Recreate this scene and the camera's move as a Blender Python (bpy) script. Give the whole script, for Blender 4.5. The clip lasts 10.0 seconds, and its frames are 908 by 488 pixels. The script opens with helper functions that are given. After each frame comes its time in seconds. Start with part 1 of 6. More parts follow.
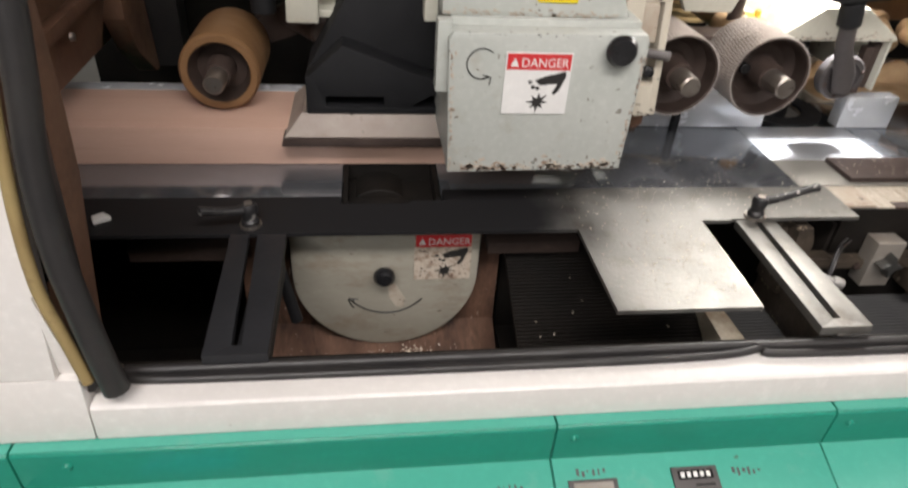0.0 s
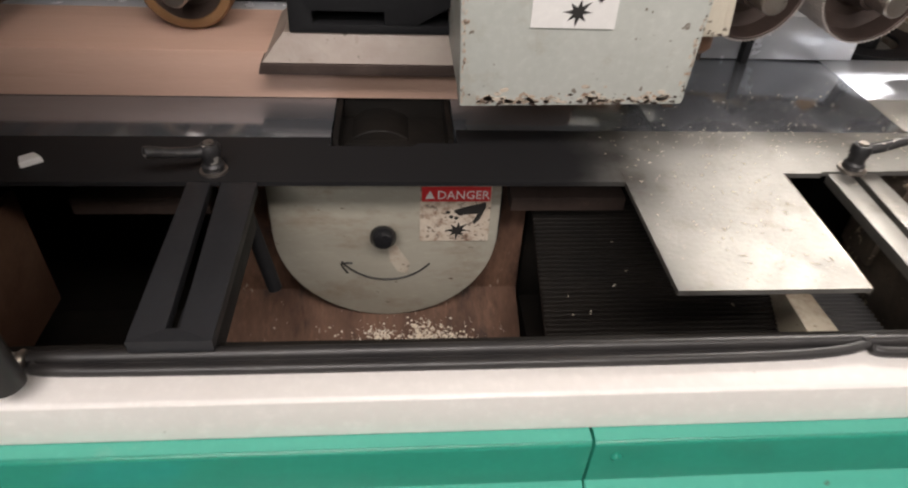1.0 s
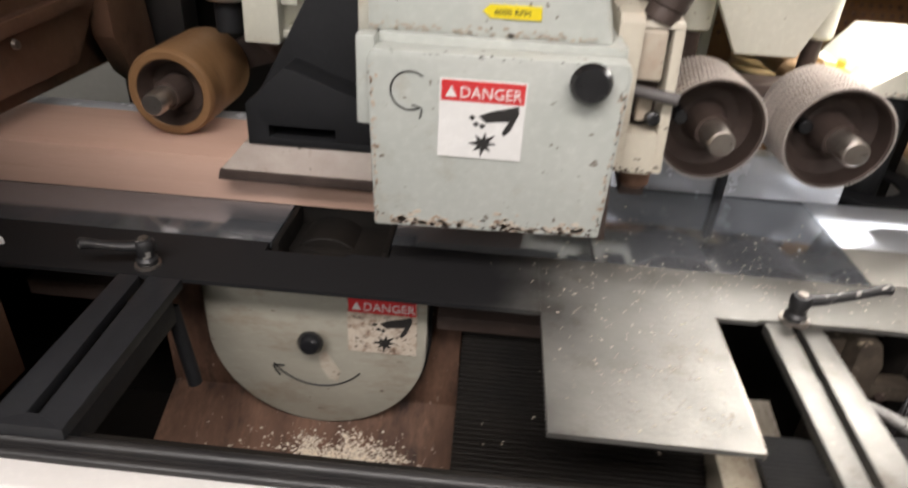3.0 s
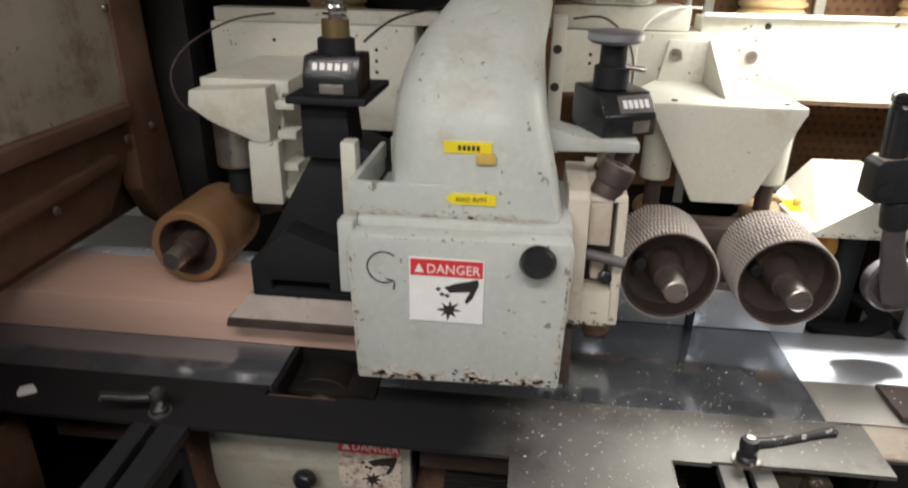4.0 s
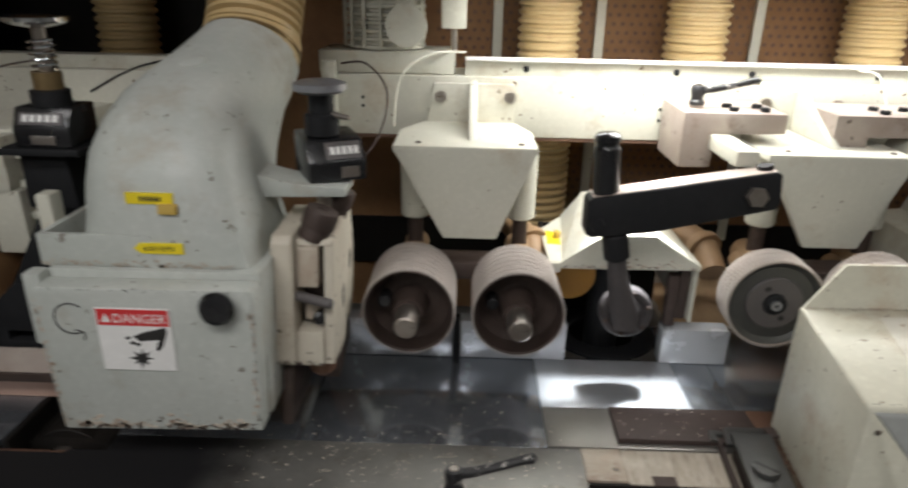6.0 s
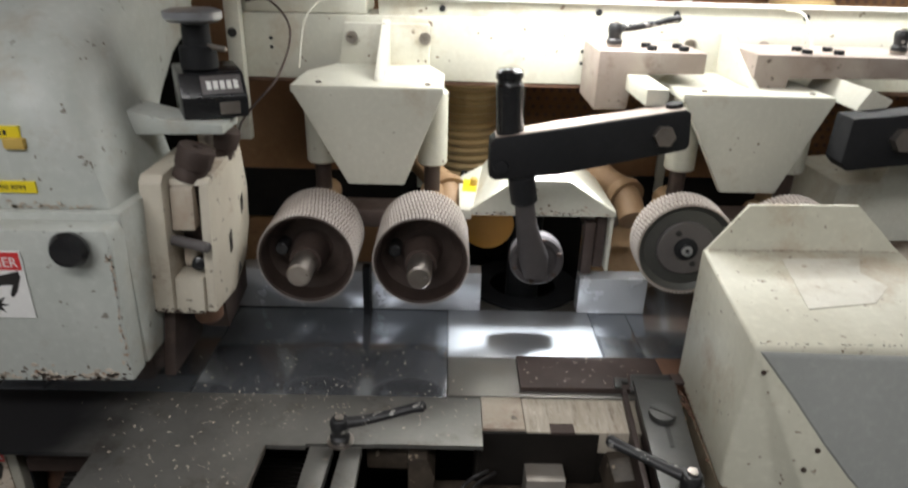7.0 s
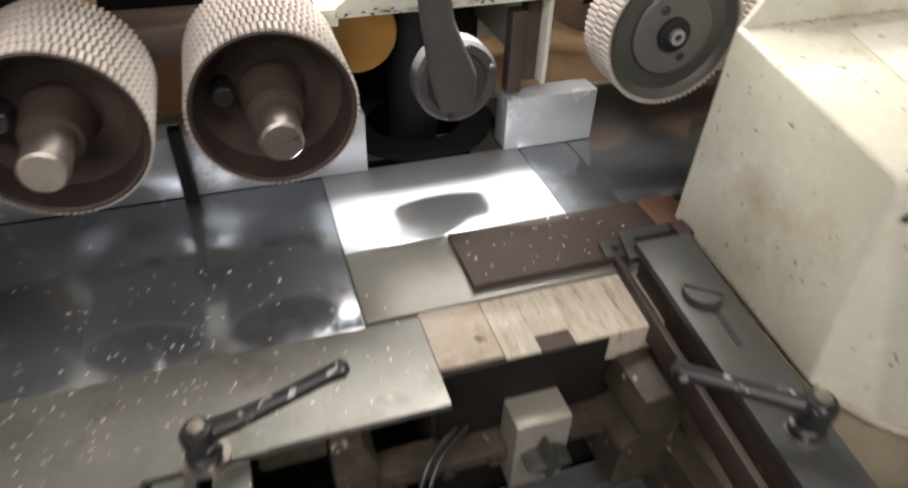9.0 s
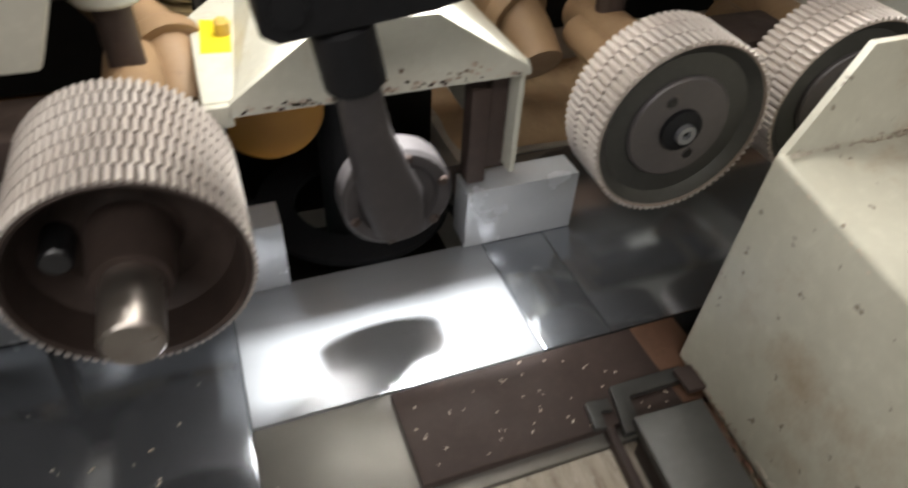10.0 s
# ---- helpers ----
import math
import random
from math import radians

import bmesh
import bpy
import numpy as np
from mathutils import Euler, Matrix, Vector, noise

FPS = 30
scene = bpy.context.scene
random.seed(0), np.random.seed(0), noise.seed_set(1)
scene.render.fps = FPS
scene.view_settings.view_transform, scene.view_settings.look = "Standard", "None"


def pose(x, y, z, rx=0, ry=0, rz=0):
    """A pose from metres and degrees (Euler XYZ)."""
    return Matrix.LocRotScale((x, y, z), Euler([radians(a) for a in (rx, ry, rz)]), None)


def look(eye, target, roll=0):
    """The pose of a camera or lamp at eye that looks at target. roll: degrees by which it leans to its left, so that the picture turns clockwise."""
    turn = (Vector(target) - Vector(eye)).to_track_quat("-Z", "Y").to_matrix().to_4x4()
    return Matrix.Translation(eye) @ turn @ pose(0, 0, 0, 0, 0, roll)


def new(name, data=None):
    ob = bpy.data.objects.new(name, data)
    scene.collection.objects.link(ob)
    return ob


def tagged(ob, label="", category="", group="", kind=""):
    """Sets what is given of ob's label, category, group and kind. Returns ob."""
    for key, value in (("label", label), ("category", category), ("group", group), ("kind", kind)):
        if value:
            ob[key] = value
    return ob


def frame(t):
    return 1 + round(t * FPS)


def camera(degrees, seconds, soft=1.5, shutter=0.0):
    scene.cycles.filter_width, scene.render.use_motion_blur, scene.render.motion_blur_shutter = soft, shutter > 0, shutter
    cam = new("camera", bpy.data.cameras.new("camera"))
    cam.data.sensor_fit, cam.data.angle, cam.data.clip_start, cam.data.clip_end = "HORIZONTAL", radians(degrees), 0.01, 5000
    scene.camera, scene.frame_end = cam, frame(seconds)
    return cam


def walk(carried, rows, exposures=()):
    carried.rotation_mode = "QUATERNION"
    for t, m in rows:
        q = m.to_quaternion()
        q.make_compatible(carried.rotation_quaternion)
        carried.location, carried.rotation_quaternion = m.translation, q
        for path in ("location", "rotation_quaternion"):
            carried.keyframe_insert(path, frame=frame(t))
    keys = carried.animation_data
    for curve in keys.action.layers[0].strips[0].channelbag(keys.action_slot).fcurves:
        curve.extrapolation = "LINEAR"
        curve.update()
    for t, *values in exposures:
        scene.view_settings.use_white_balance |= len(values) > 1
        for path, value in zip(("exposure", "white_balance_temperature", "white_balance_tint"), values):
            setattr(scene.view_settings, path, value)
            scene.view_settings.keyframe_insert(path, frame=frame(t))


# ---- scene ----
cam = camera(68.9, 10.0, soft=2.1, shutter=0.5)
PATH = [
    (0, (0.433, 0.541, 1.363), (0.689, 2.171, 0.234), 4.1),
    (0.4, (0.482, 0.535, 1.347), (0.656, 2.104, 0.118), 2.9),
    (0.5, (0.488, 0.554, 1.334), (0.652, 2.113, 0.092), 3.1),
    (1, (0.476, 0.696, 1.259), (0.641, 2.248, 0.008), 3.4),
    (1.5, (0.474, 0.732, 1.223), (0.625, 2.302, -0.007), 2.7),
    (2, (0.513, 0.728, 1.223), (0.603, 2.326, 0.024), 2.5),
    (2.5, (0.588, 0.728, 1.263), (0.615, 2.373, 0.127), 1.5),
    (3, (0.664, 0.703, 1.284), (0.574, 2.429, 0.277), 3.5),
    (3.2, (0.701, 0.689, 1.305), (0.575, 2.445, 0.357), 4.1),
    (4.3, (0.73, 0.667, 1.428), (0.532, 2.501, 0.655), 0.4),
    (4.5, (0.73, 0.664, 1.427), (0.543, 2.505, 0.668), 0.4),
    (5, (0.756, 0.65, 1.437), (0.63, 2.498, 0.684), -0.2),
    (5.5, (0.862, 0.654, 1.452), (0.796, 2.506, 0.701), -1.1),
    (6, (1.028, 0.674, 1.449), (0.995, 2.536, 0.719), 1.2),
    (6.2, (1.079, 0.678, 1.447), (1.052, 2.54, 0.717), 1.5),
    (7.5, (1.151, 0.711, 1.356), (1.197, 2.5, 0.463), 1.4),
    (8, (1.152, 0.72, 1.304), (1.24, 2.469, 0.338), 1.9),
    (8.4, (1.129, 0.818, 1.259), (1.355, 2.486, 0.178), 3.4),
    (8.5, (1.135, 0.853, 1.25), (1.358, 2.497, 0.134), 2.5),
    (9, (1.092, 1.046, 1.252), (1.604, 2.517, -0.003), 2.0),
    (9.5, (1.101, 1.181, 1.236), (1.712, 2.608, -0.025), 6.4),
    (10, (1.177, 1.238, 1.267), (1.754, 2.625, -0.054), 3.4),
]
EXPOSURES = [(0.0, 0.92, 6750, 13), (1.0, 0.92, 6950, 15), (1.5, 0.95, 6950, 15), (2.5, 1.08, 6950, 15), (3.2, 1.05, 6700, 12), (4.3, 0.45, 6600, 10), (5.0, 0.3, 6450, 9), (6.2, -0.08, 6500, 9), (7.5, 0.15, 6350, 9), (8.0, 0.6, 6350, 10), (8.5, 0.75, 6450, 10), (9.0, 0.65, 6750, 11), (9.5, 0.45, 6750, 11), (10.0, -0.12, 6750, 10)]
walk(cam, [(t, look(eye, target, roll)) for t, eye, target, roll in PATH], EXPOSURES)

# ---- light ----
world = bpy.data.worlds.new("workshop_air")
world.use_nodes = True
world.node_tree.nodes["Background"].inputs[0].default_value = (0.9, 0.95, 1.0, 1)
world.node_tree.nodes["Background"].inputs[1].default_value = 0.02
scene.world = world


def area(name, eye, target, sx, sy, watts, colour):
    data = bpy.data.lights.new(name, "AREA")
    data.shape, data.size, data.size_y, data.energy, data.color = "RECTANGLE", sx, sy, watts, colour
    ob = new(name, data)
    ob.matrix_world = look(eye, target)
    return ob


# tube lamp and work lamp under the roof of the enclosure, and unseen ceiling lamps in the hall
area("tube_light", (1.62, 1.84, 1.437), (1.62, 1.82, 0.0), 1.14, 0.05, 4.7, (0.98, 0.985, 0.97))
spot = bpy.data.lights.new("work_light", "SPOT")
spot.energy, spot.color, spot.spot_size, spot.spot_blend, spot.shadow_soft_size = 86.0, (0.95, 0.98, 1.0), radians(27), 0.6, 0.024
new("work_light", spot).matrix_world = look((1.355, 1.735, 1.452), (1.275, 1.575, 0.85))
wide = bpy.data.lights.new("work_light_spread", "SPOT")
wide.energy, wide.color, wide.spot_size, wide.spot_blend, wide.shadow_soft_size = 9.5, (1.0, 0.985, 0.95), radians(150), 0.8, 0.09
new("work_light_spread", wide).matrix_world = look((1.355, 1.735, 1.452), (1.30, 1.622, 0.85))
area("hall_fill_light", (0.6, -0.35, 3.05), (0.6, 0.0, 0.0), 2.4, 0.5, 42.0, (0.99, 0.96, 0.95))
area("hall_fill_light", (3.2, -0.3, 3.05), (2.9, 0.3, 0.0), 1.6, 0.5, 10.0, (0.99, 0.96, 0.95))
# Added front fill to brighten the neck and the hood's left side.
area("hall_fill_light", (-0.7, -2.0, 3.05), (0.7, 1.3, 1.0), 2.4, 0.5, 34.0, (0.96, 0.97, 0.985))

# ---- materials ----


def surface(name, c1, c2, rough=0.5, metal=0.0, scale=6.0, bump=0.1, grain=180.0, dirt=None, dirt_at=0.6, dirt_scale=9.0,
            chips=None, chip_at=0.74, chip_scale=70.0, stretch=(1, 1, 1), coat=0.0, rough_var=0.15, gloss=0.5):
    """Two colours mixed by large noise, a dirt colour by its own noise, small chips, fine bump."""
    m = bpy.data.materials.new(name)
    m.use_nodes = True
    nt = m.node_tree
    b = nt.nodes["Principled BSDF"]
    co = nt.nodes.new("ShaderNodeTexCoord")
    mp = nt.nodes.new("ShaderNodeMapping")
    mp.inputs["Scale"].default_value = stretch
    nt.links.new(co.outputs["Object"], mp.inputs["Vector"])

    def noise_tex(s, detail=4.0, r=0.6):
        n = nt.nodes.new("ShaderNodeTexNoise")
        n.inputs["Scale"].default_value, n.inputs["Detail"].default_value, n.inputs["Roughness"].default_value = s, detail, r
        nt.links.new(mp.outputs["Vector"], n.inputs["Vector"])
        return n.outputs["Fac"]

    def ramp(fac, lo, hi):
        r = nt.nodes.new("ShaderNodeMapRange")
        r.inputs["From Min"].default_value, r.inputs["From Max"].default_value = lo, hi
        nt.links.new(fac, r.inputs["Value"])
        return r.outputs["Result"]

    def mix(fac, a, c):
        x = nt.nodes.new("ShaderNodeMix")
        x.data_type = "RGBA"
        nt.links.new(fac, x.inputs["Factor"])
        for sock, v in ((x.inputs["A"], a), (x.inputs["B"], c)):
            if isinstance(v, tuple):
                sock.default_value = (*v, 1)
            else:
                nt.links.new(v, sock)
        return x.outputs["Result"]

    big = noise_tex(scale)
    col = mix(ramp(big, 0.32, 0.68), c1, c2)
    fine = noise_tex(grain, 3.0)
    if dirt:
        col = mix(ramp(noise_tex(dirt_scale, 8.0, 0.72), dirt_at, dirt_at + 0.16), col, dirt)
    if chips:
        col = mix(ramp(noise_tex(chip_scale, 2.0), chip_at, chip_at + 0.03), col, chips)
    dark = tuple(v * 0.8 for v in c1)
    col = mix(ramp(fine, 0.72, 0.35), col, mix(ramp(fine, 0.0, 1.0), col, dark))
    nt.links.new(col, b.inputs["Base Color"])
    rr = nt.nodes.new("ShaderNodeMapRange")
    rr.inputs["To Min"].default_value, rr.inputs["To Max"].default_value = max(0.03, rough - rough_var), min(1.0, rough + rough_var)
    nt.links.new(noise_tex(scale * 3.1, 5.0), rr.inputs["Value"])
    nt.links.new(rr.outputs["Result"], b.inputs["Roughness"])
    b.inputs["Metallic"].default_value = metal
    b.inputs["Coat Weight"].default_value = coat
    b.inputs["Specular IOR Level"].default_value = gloss
    if bump:
        bp = nt.nodes.new("ShaderNodeBump")
        bp.inputs["Strength"].default_value, bp.inputs["Distance"].default_value = bump, 0.002
        nt.links.new(fine, bp.inputs["Height"])
        nt.links.new(bp.outputs["Normal"], b.inputs["Normal"])
    return m


def shaded_plate(name, plate, x0, x1):
    """The plate's own steel, with shade painted in towards low x, with a ragged edge between x0 and x1."""
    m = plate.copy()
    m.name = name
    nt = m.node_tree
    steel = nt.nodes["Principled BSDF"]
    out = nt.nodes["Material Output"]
    shade_bsdf = nt.nodes.new("ShaderNodeBsdfPrincipled")
    shade_bsdf.inputs["Base Color"].default_value = (0.0135, 0.0132, 0.0142, 1)
    shade_bsdf.inputs["Roughness"].default_value = 0.6
    shade_bsdf.inputs["Specular IOR Level"].default_value = 0.22
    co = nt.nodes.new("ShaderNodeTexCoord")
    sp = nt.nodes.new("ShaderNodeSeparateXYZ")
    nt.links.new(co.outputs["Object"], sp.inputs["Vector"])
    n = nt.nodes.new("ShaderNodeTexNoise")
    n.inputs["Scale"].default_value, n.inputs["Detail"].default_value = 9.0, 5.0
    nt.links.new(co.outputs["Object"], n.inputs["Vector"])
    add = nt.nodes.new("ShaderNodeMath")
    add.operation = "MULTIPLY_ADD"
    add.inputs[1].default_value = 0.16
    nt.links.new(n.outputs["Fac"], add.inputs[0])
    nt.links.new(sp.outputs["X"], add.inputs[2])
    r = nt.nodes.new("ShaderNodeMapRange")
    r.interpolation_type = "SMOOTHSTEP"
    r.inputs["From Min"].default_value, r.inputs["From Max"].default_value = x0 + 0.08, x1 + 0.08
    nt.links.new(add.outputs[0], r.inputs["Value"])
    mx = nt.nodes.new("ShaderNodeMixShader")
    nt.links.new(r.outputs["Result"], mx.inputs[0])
    nt.links.new(shade_bsdf.outputs[0], mx.inputs[1])
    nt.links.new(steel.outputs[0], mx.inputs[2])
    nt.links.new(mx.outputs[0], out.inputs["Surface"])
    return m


def glow(name, colour, strength):
    m = bpy.data.materials.new(name)
    m.use_nodes = True
    b = m.node_tree.nodes["Principled BSDF"]
    b.inputs["Base Color"].default_value = (*colour, 1)
    b.inputs["Emission Color"].default_value = (*colour, 1)
    b.inputs["Emission Strength"].default_value = strength
    return m


RUSTY = (0.13, 0.055, 0.03)
M_PAINT = surface("pale_machine_paint", (0.56, 0.55, 0.465), (0.63, 0.615, 0.53), 0.42, 0, 6, 0.12, 120, (0.43, 0.36, 0.26), 0.54, 9, (0.14, 0.085, 0.05), 0.70, 60)
M_HEAD = surface("grey_green_paint", (0.44, 0.465, 0.43), (0.54, 0.555, 0.52), 0.45, 0, 7, 0.16, 100, (0.36, 0.31, 0.24), 0.54, 8, (0.13, 0.09, 0.06), 0.69, 70)
M_DUSTY = surface("dusty_paint", (0.52, 0.48, 0.4), (0.36, 0.27, 0.2), 0.6, 0, 14, 0.25, 140, (0.2, 0.1, 0.06), 0.55, 22, (0.06, 0.04, 0.03), 0.68, 60)
M_BLOCK = surface("dirty_cream_paint", (0.60, 0.555, 0.46), (0.50, 0.445, 0.36), 0.5, 0, 10, 0.2, 140, (0.30, 0.20, 0.13), 0.56, 15, (0.07, 0.045, 0.03), 0.665, 55)
M_KNOBTOP = surface("dull_grey_metal", (0.42, 0.43, 0.46), (0.34, 0.35, 0.37), 0.34, 0.7, 14, 0.05, 120, (0.22, 0.19, 0.17), 0.6, 24)
M_OCHRE = surface("ochre_stained_edge", (0.33, 0.25, 0.11), (0.24, 0.165, 0.07), 0.55, 0, 14, 0.2, 110, (0.10, 0.06, 0.03), 0.58, 20)
M_PAPER = surface("torn_faded_paper", (0.70, 0.68, 0.60), (0.62, 0.59, 0.50), 0.6, 0, 16, 0.1, 90, (0.50, 0.45, 0.36), 0.52, 24, (0.42, 0.34, 0.24), 0.66, 60)
M_STEELBLOCK = surface("stained_bright_steel", (0.40, 0.37, 0.33), (0.30, 0.26, 0.22), 0.42, 0.35, 14, 0.2, 120, (0.10, 0.065, 0.045), 0.60, 22)
M_LEVER = surface("worn_black_enamel", (0.022, 0.022, 0.024), (0.034, 0.033, 0.034), 0.4, 0.2, 12, 0.15, 140, (0.10, 0.09, 0.085), 0.58, 28, (0.48, 0.46, 0.43), 0.635, 75)
M_ALU = surface("dull_aluminium", (0.46, 0.45, 0.43), (0.36, 0.35, 0.33), 0.5, 0.6, 20, 0.2, 140, (0.2, 0.17, 0.14), 0.6, 30)
M_SKIRT = surface("rust_stained_skirt", (0.34, 0.29, 0.21), (0.20, 0.145, 0.09), 0.55, 0, 9, 0.2, 110, (0.075, 0.045, 0.028), 0.54, 12)
M_SAWDUST = surface("tan_sawdust", (0.50, 0.34, 0.19), (0.38, 0.24, 0.13), 0.85, 0, 30, 0.5, 140, (0.16, 0.09, 0.05), 0.60, 24)
M_STEM = surface("dusty_violet_grey_steel", (0.062, 0.056, 0.058), (0.085, 0.076, 0.076), 0.5, 0.2, 14, 0.15, 110, (0.12, 0.095, 0.085), 0.58, 24)
M_SHOE = surface("smeared_grey_paint", (0.40, 0.345, 0.30), (0.27, 0.205, 0.175), 0.5, 0, 12, 0.2, 140, (0.13, 0.075, 0.055), 0.55, 16, (0.07, 0.045, 0.035), 0.70, 60)
M_LEDGE = surface("white_ledge_paint", (0.72, 0.69, 0.66), (0.78, 0.755, 0.73), 0.4, 0, 6, 0.06, 90, (0.5, 0.43, 0.36), 0.64, 5, (0.3, 0.22, 0.17), 0.76, 40)
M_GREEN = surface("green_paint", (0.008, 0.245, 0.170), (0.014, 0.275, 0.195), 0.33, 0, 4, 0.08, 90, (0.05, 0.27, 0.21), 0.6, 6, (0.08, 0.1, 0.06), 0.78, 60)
M_COVER = surface("dull_beige_paint", (0.34, 0.32, 0.265), (0.42, 0.40, 0.335), 0.38, 0, 7, 0.1, 120, (0.24, 0.18, 0.125), 0.52, 11, (0.1, 0.06, 0.04), 0.69, 60, stretch=(0.6, 1, 1.4))
# Lighter copy of the green, overhead light put into the colour.
M_GREEN_LIT = surface("green_paint_lit_tone", (0.060, 0.385, 0.290), (0.085, 0.425, 0.325), 0.36, 0, 5, 0.08, 90, (0.20, 0.43, 0.35), 0.58, 8, (0.1, 0.12, 0.08), 0.76, 60)
M_CAST = surface("black_cast_iron", (0.010, 0.0105, 0.012), (0.017, 0.0172, 0.019), 0.62, 0.1, 8, 0.2, 150, (0.045, 0.036, 0.029), 0.64, 14, gloss=0.3)
M_PLATE = surface("dark_steel_plate", (0.28, 0.272, 0.253), (0.185, 0.18, 0.168), 0.46, 0.72, 11, 0.2, 160, (0.12, 0.10, 0.08), 0.55, 14, (0.42, 0.37, 0.30), 0.71, 150, rough_var=0.1)
# Steel with its shaded left stretch mixed into the colour.
M_PLATE_SHADED = shaded_plate("steel_plate_painted_shade", M_PLATE, 0.66, 0.80)
M_BED = surface("ground_steel_bed", (0.34, 0.36, 0.395), (0.25, 0.27, 0.30), 0.13, 0.80, 5, 0.01, 240, (0.24, 0.24, 0.25), 0.58, 12, stretch=(1, 2.5, 1), rough_var=0.06)
M_BED2 = surface("grey_steel_insert", (0.30, 0.285, 0.26), (0.24, 0.23, 0.21), 0.42, 0.6, 9, 0.06, 200, (0.17, 0.14, 0.11), 0.60, 14, rough_var=0.05)
M_FENCE = surface("ground_steel_fence", (0.72, 0.745, 0.78), (0.62, 0.645, 0.68), 0.24, 0.4, 7, 0.03, 200, (0.46, 0.45, 0.44), 0.70, 9)
M_STEEL = surface("worn_steel", (0.5, 0.46, 0.42), (0.34, 0.29, 0.25), 0.32, 0.9, 20, 0.15, 160, RUSTY, 0.6, 30)
M_KNURL = surface("dusty_knurled_steel", (0.60, 0.55, 0.515), (0.47, 0.415, 0.38), 0.42, 0.3, 18, 0.15, 160, (0.27, 0.2, 0.15), 0.62, 26)
M_RUSTWHEEL = surface("brown_dusty_steel", (0.054, 0.037, 0.031), (0.088, 0.061, 0.051), 0.6, 0.3, 16, 0.25, 130, (0.14, 0.095, 0.075), 0.6, 22)
M_RUST = surface("rust_brown_plate", (0.125, 0.062, 0.038), (0.20, 0.11, 0.068), 0.62, 0.1, 6, 0.25, 110, (0.065, 0.034, 0.022), 0.54, 9)
M_DUSTFLOOR = surface("sawdust_on_rust", (0.060, 0.027, 0.016), (0.21, 0.112, 0.07), 0.75, 0.0, 16, 0.4, 100, (0.028, 0.015, 0.01), 0.50, 18, (0.45, 0.36, 0.29), 0.70, 80, stretch=(1.6, 0.6, 0.6))
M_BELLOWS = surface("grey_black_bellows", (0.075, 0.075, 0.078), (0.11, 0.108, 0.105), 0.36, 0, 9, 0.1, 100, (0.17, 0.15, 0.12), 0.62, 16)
M_BARE = surface("brown_steel_bar", (0.052, 0.036, 0.032), (0.078, 0.054, 0.047), 0.58, 0.25, 10, 0.2, 150, (0.12, 0.085, 0.07), 0.62, 20, (0.5, 0.43, 0.35), 0.76, 110)
M_WOOD = surface("planed_pine_board", (0.60, 0.39, 0.30), (0.65, 0.44, 0.35), 0.5, 0, 5, 0.05, 120, (0.53, 0.33, 0.24), 0.6, 6, stretch=(0.4, 9, 9))
M_WORNWOOD = surface("worn_wood_insert", (0.42, 0.36, 0.28), (0.56, 0.51, 0.43), 0.65, 0, 22, 0.5, 60, (0.15, 0.10, 0.065), 0.53, 26, (0.66, 0.62, 0.55), 0.66, 70, stretch=(6, 0.8, 1))
M_RUBBER = surface("black_rubber", (0.018, 0.017, 0.018), (0.035, 0.032, 0.03), 0.42, 0, 12, 0.1, 100, (0.09, 0.075, 0.06), 0.66, 20)
M_TYRE = surface("amber_rubber_tyre", (0.20, 0.105, 0.045), (0.26, 0.145, 0.068), 0.5, 0, 8, 0.12, 120, (0.16, 0.08, 0.04), 0.6, 12, stretch=(1, 4, 1))
M_BLACK = surface("black_plastic", (0.012, 0.012, 0.013), (0.02, 0.02, 0.022), 0.22, 0, 8, 0.02, 100, (0.07, 0.06, 0.05), 0.72, 20)
# Near-black stands in for the shade inside pit, opening, hood and rear.
M_VOID = surface("black_interior_and_shade", (0.012, 0.011, 0.01), (0.022, 0.018, 0.015), 0.6, 0.1, 8, 0.2, 90, (0.06, 0.04, 0.03), 0.66, 14, gloss=0.15)
M_CHROME = surface("chrome", (0.75, 0.77, 0.8), (0.6, 0.62, 0.66), 0.12, 1.0, 12, 0.0, 100)
M_HOSE = surface("tan_duct_hose", (0.50, 0.36, 0.17), (0.58, 0.44, 0.24), 0.4, 0, 6, 0.1, 90, (0.3, 0.18, 0.08), 0.6, 10)
M_PEG = surface("brown_foam_panel", (0.22, 0.11, 0.05), (0.30, 0.16, 0.075), 0.85, 0, 5, 0.5, 60, (0.13, 0.06, 0.03), 0.6, 8)
M_SHEET = surface("stained_beige_sheet", (0.56, 0.51, 0.40), (0.42, 0.35, 0.26), 0.5, 0, 9, 0.1, 90, (0.19, 0.11, 0.06), 0.50, 9, (0.16, 0.1, 0.06), 0.68, 60)
M_WHITE = surface("white_sticker", (0.78, 0.77, 0.75), (0.83, 0.82, 0.8), 0.4, 0, 8, 0.02, 90, (0.6, 0.52, 0.46), 0.68, 18)
M_RED = surface("red_print", (0.62, 0.03, 0.035), (0.68, 0.05, 0.05), 0.4, 0, 8, 0.02, 90, (0.6, 0.3, 0.28), 0.72, 30)
M_INK = surface("black_print", (0.015, 0.014, 0.014), (0.03, 0.028, 0.026), 0.5, 0, 8, 0.0, 90)
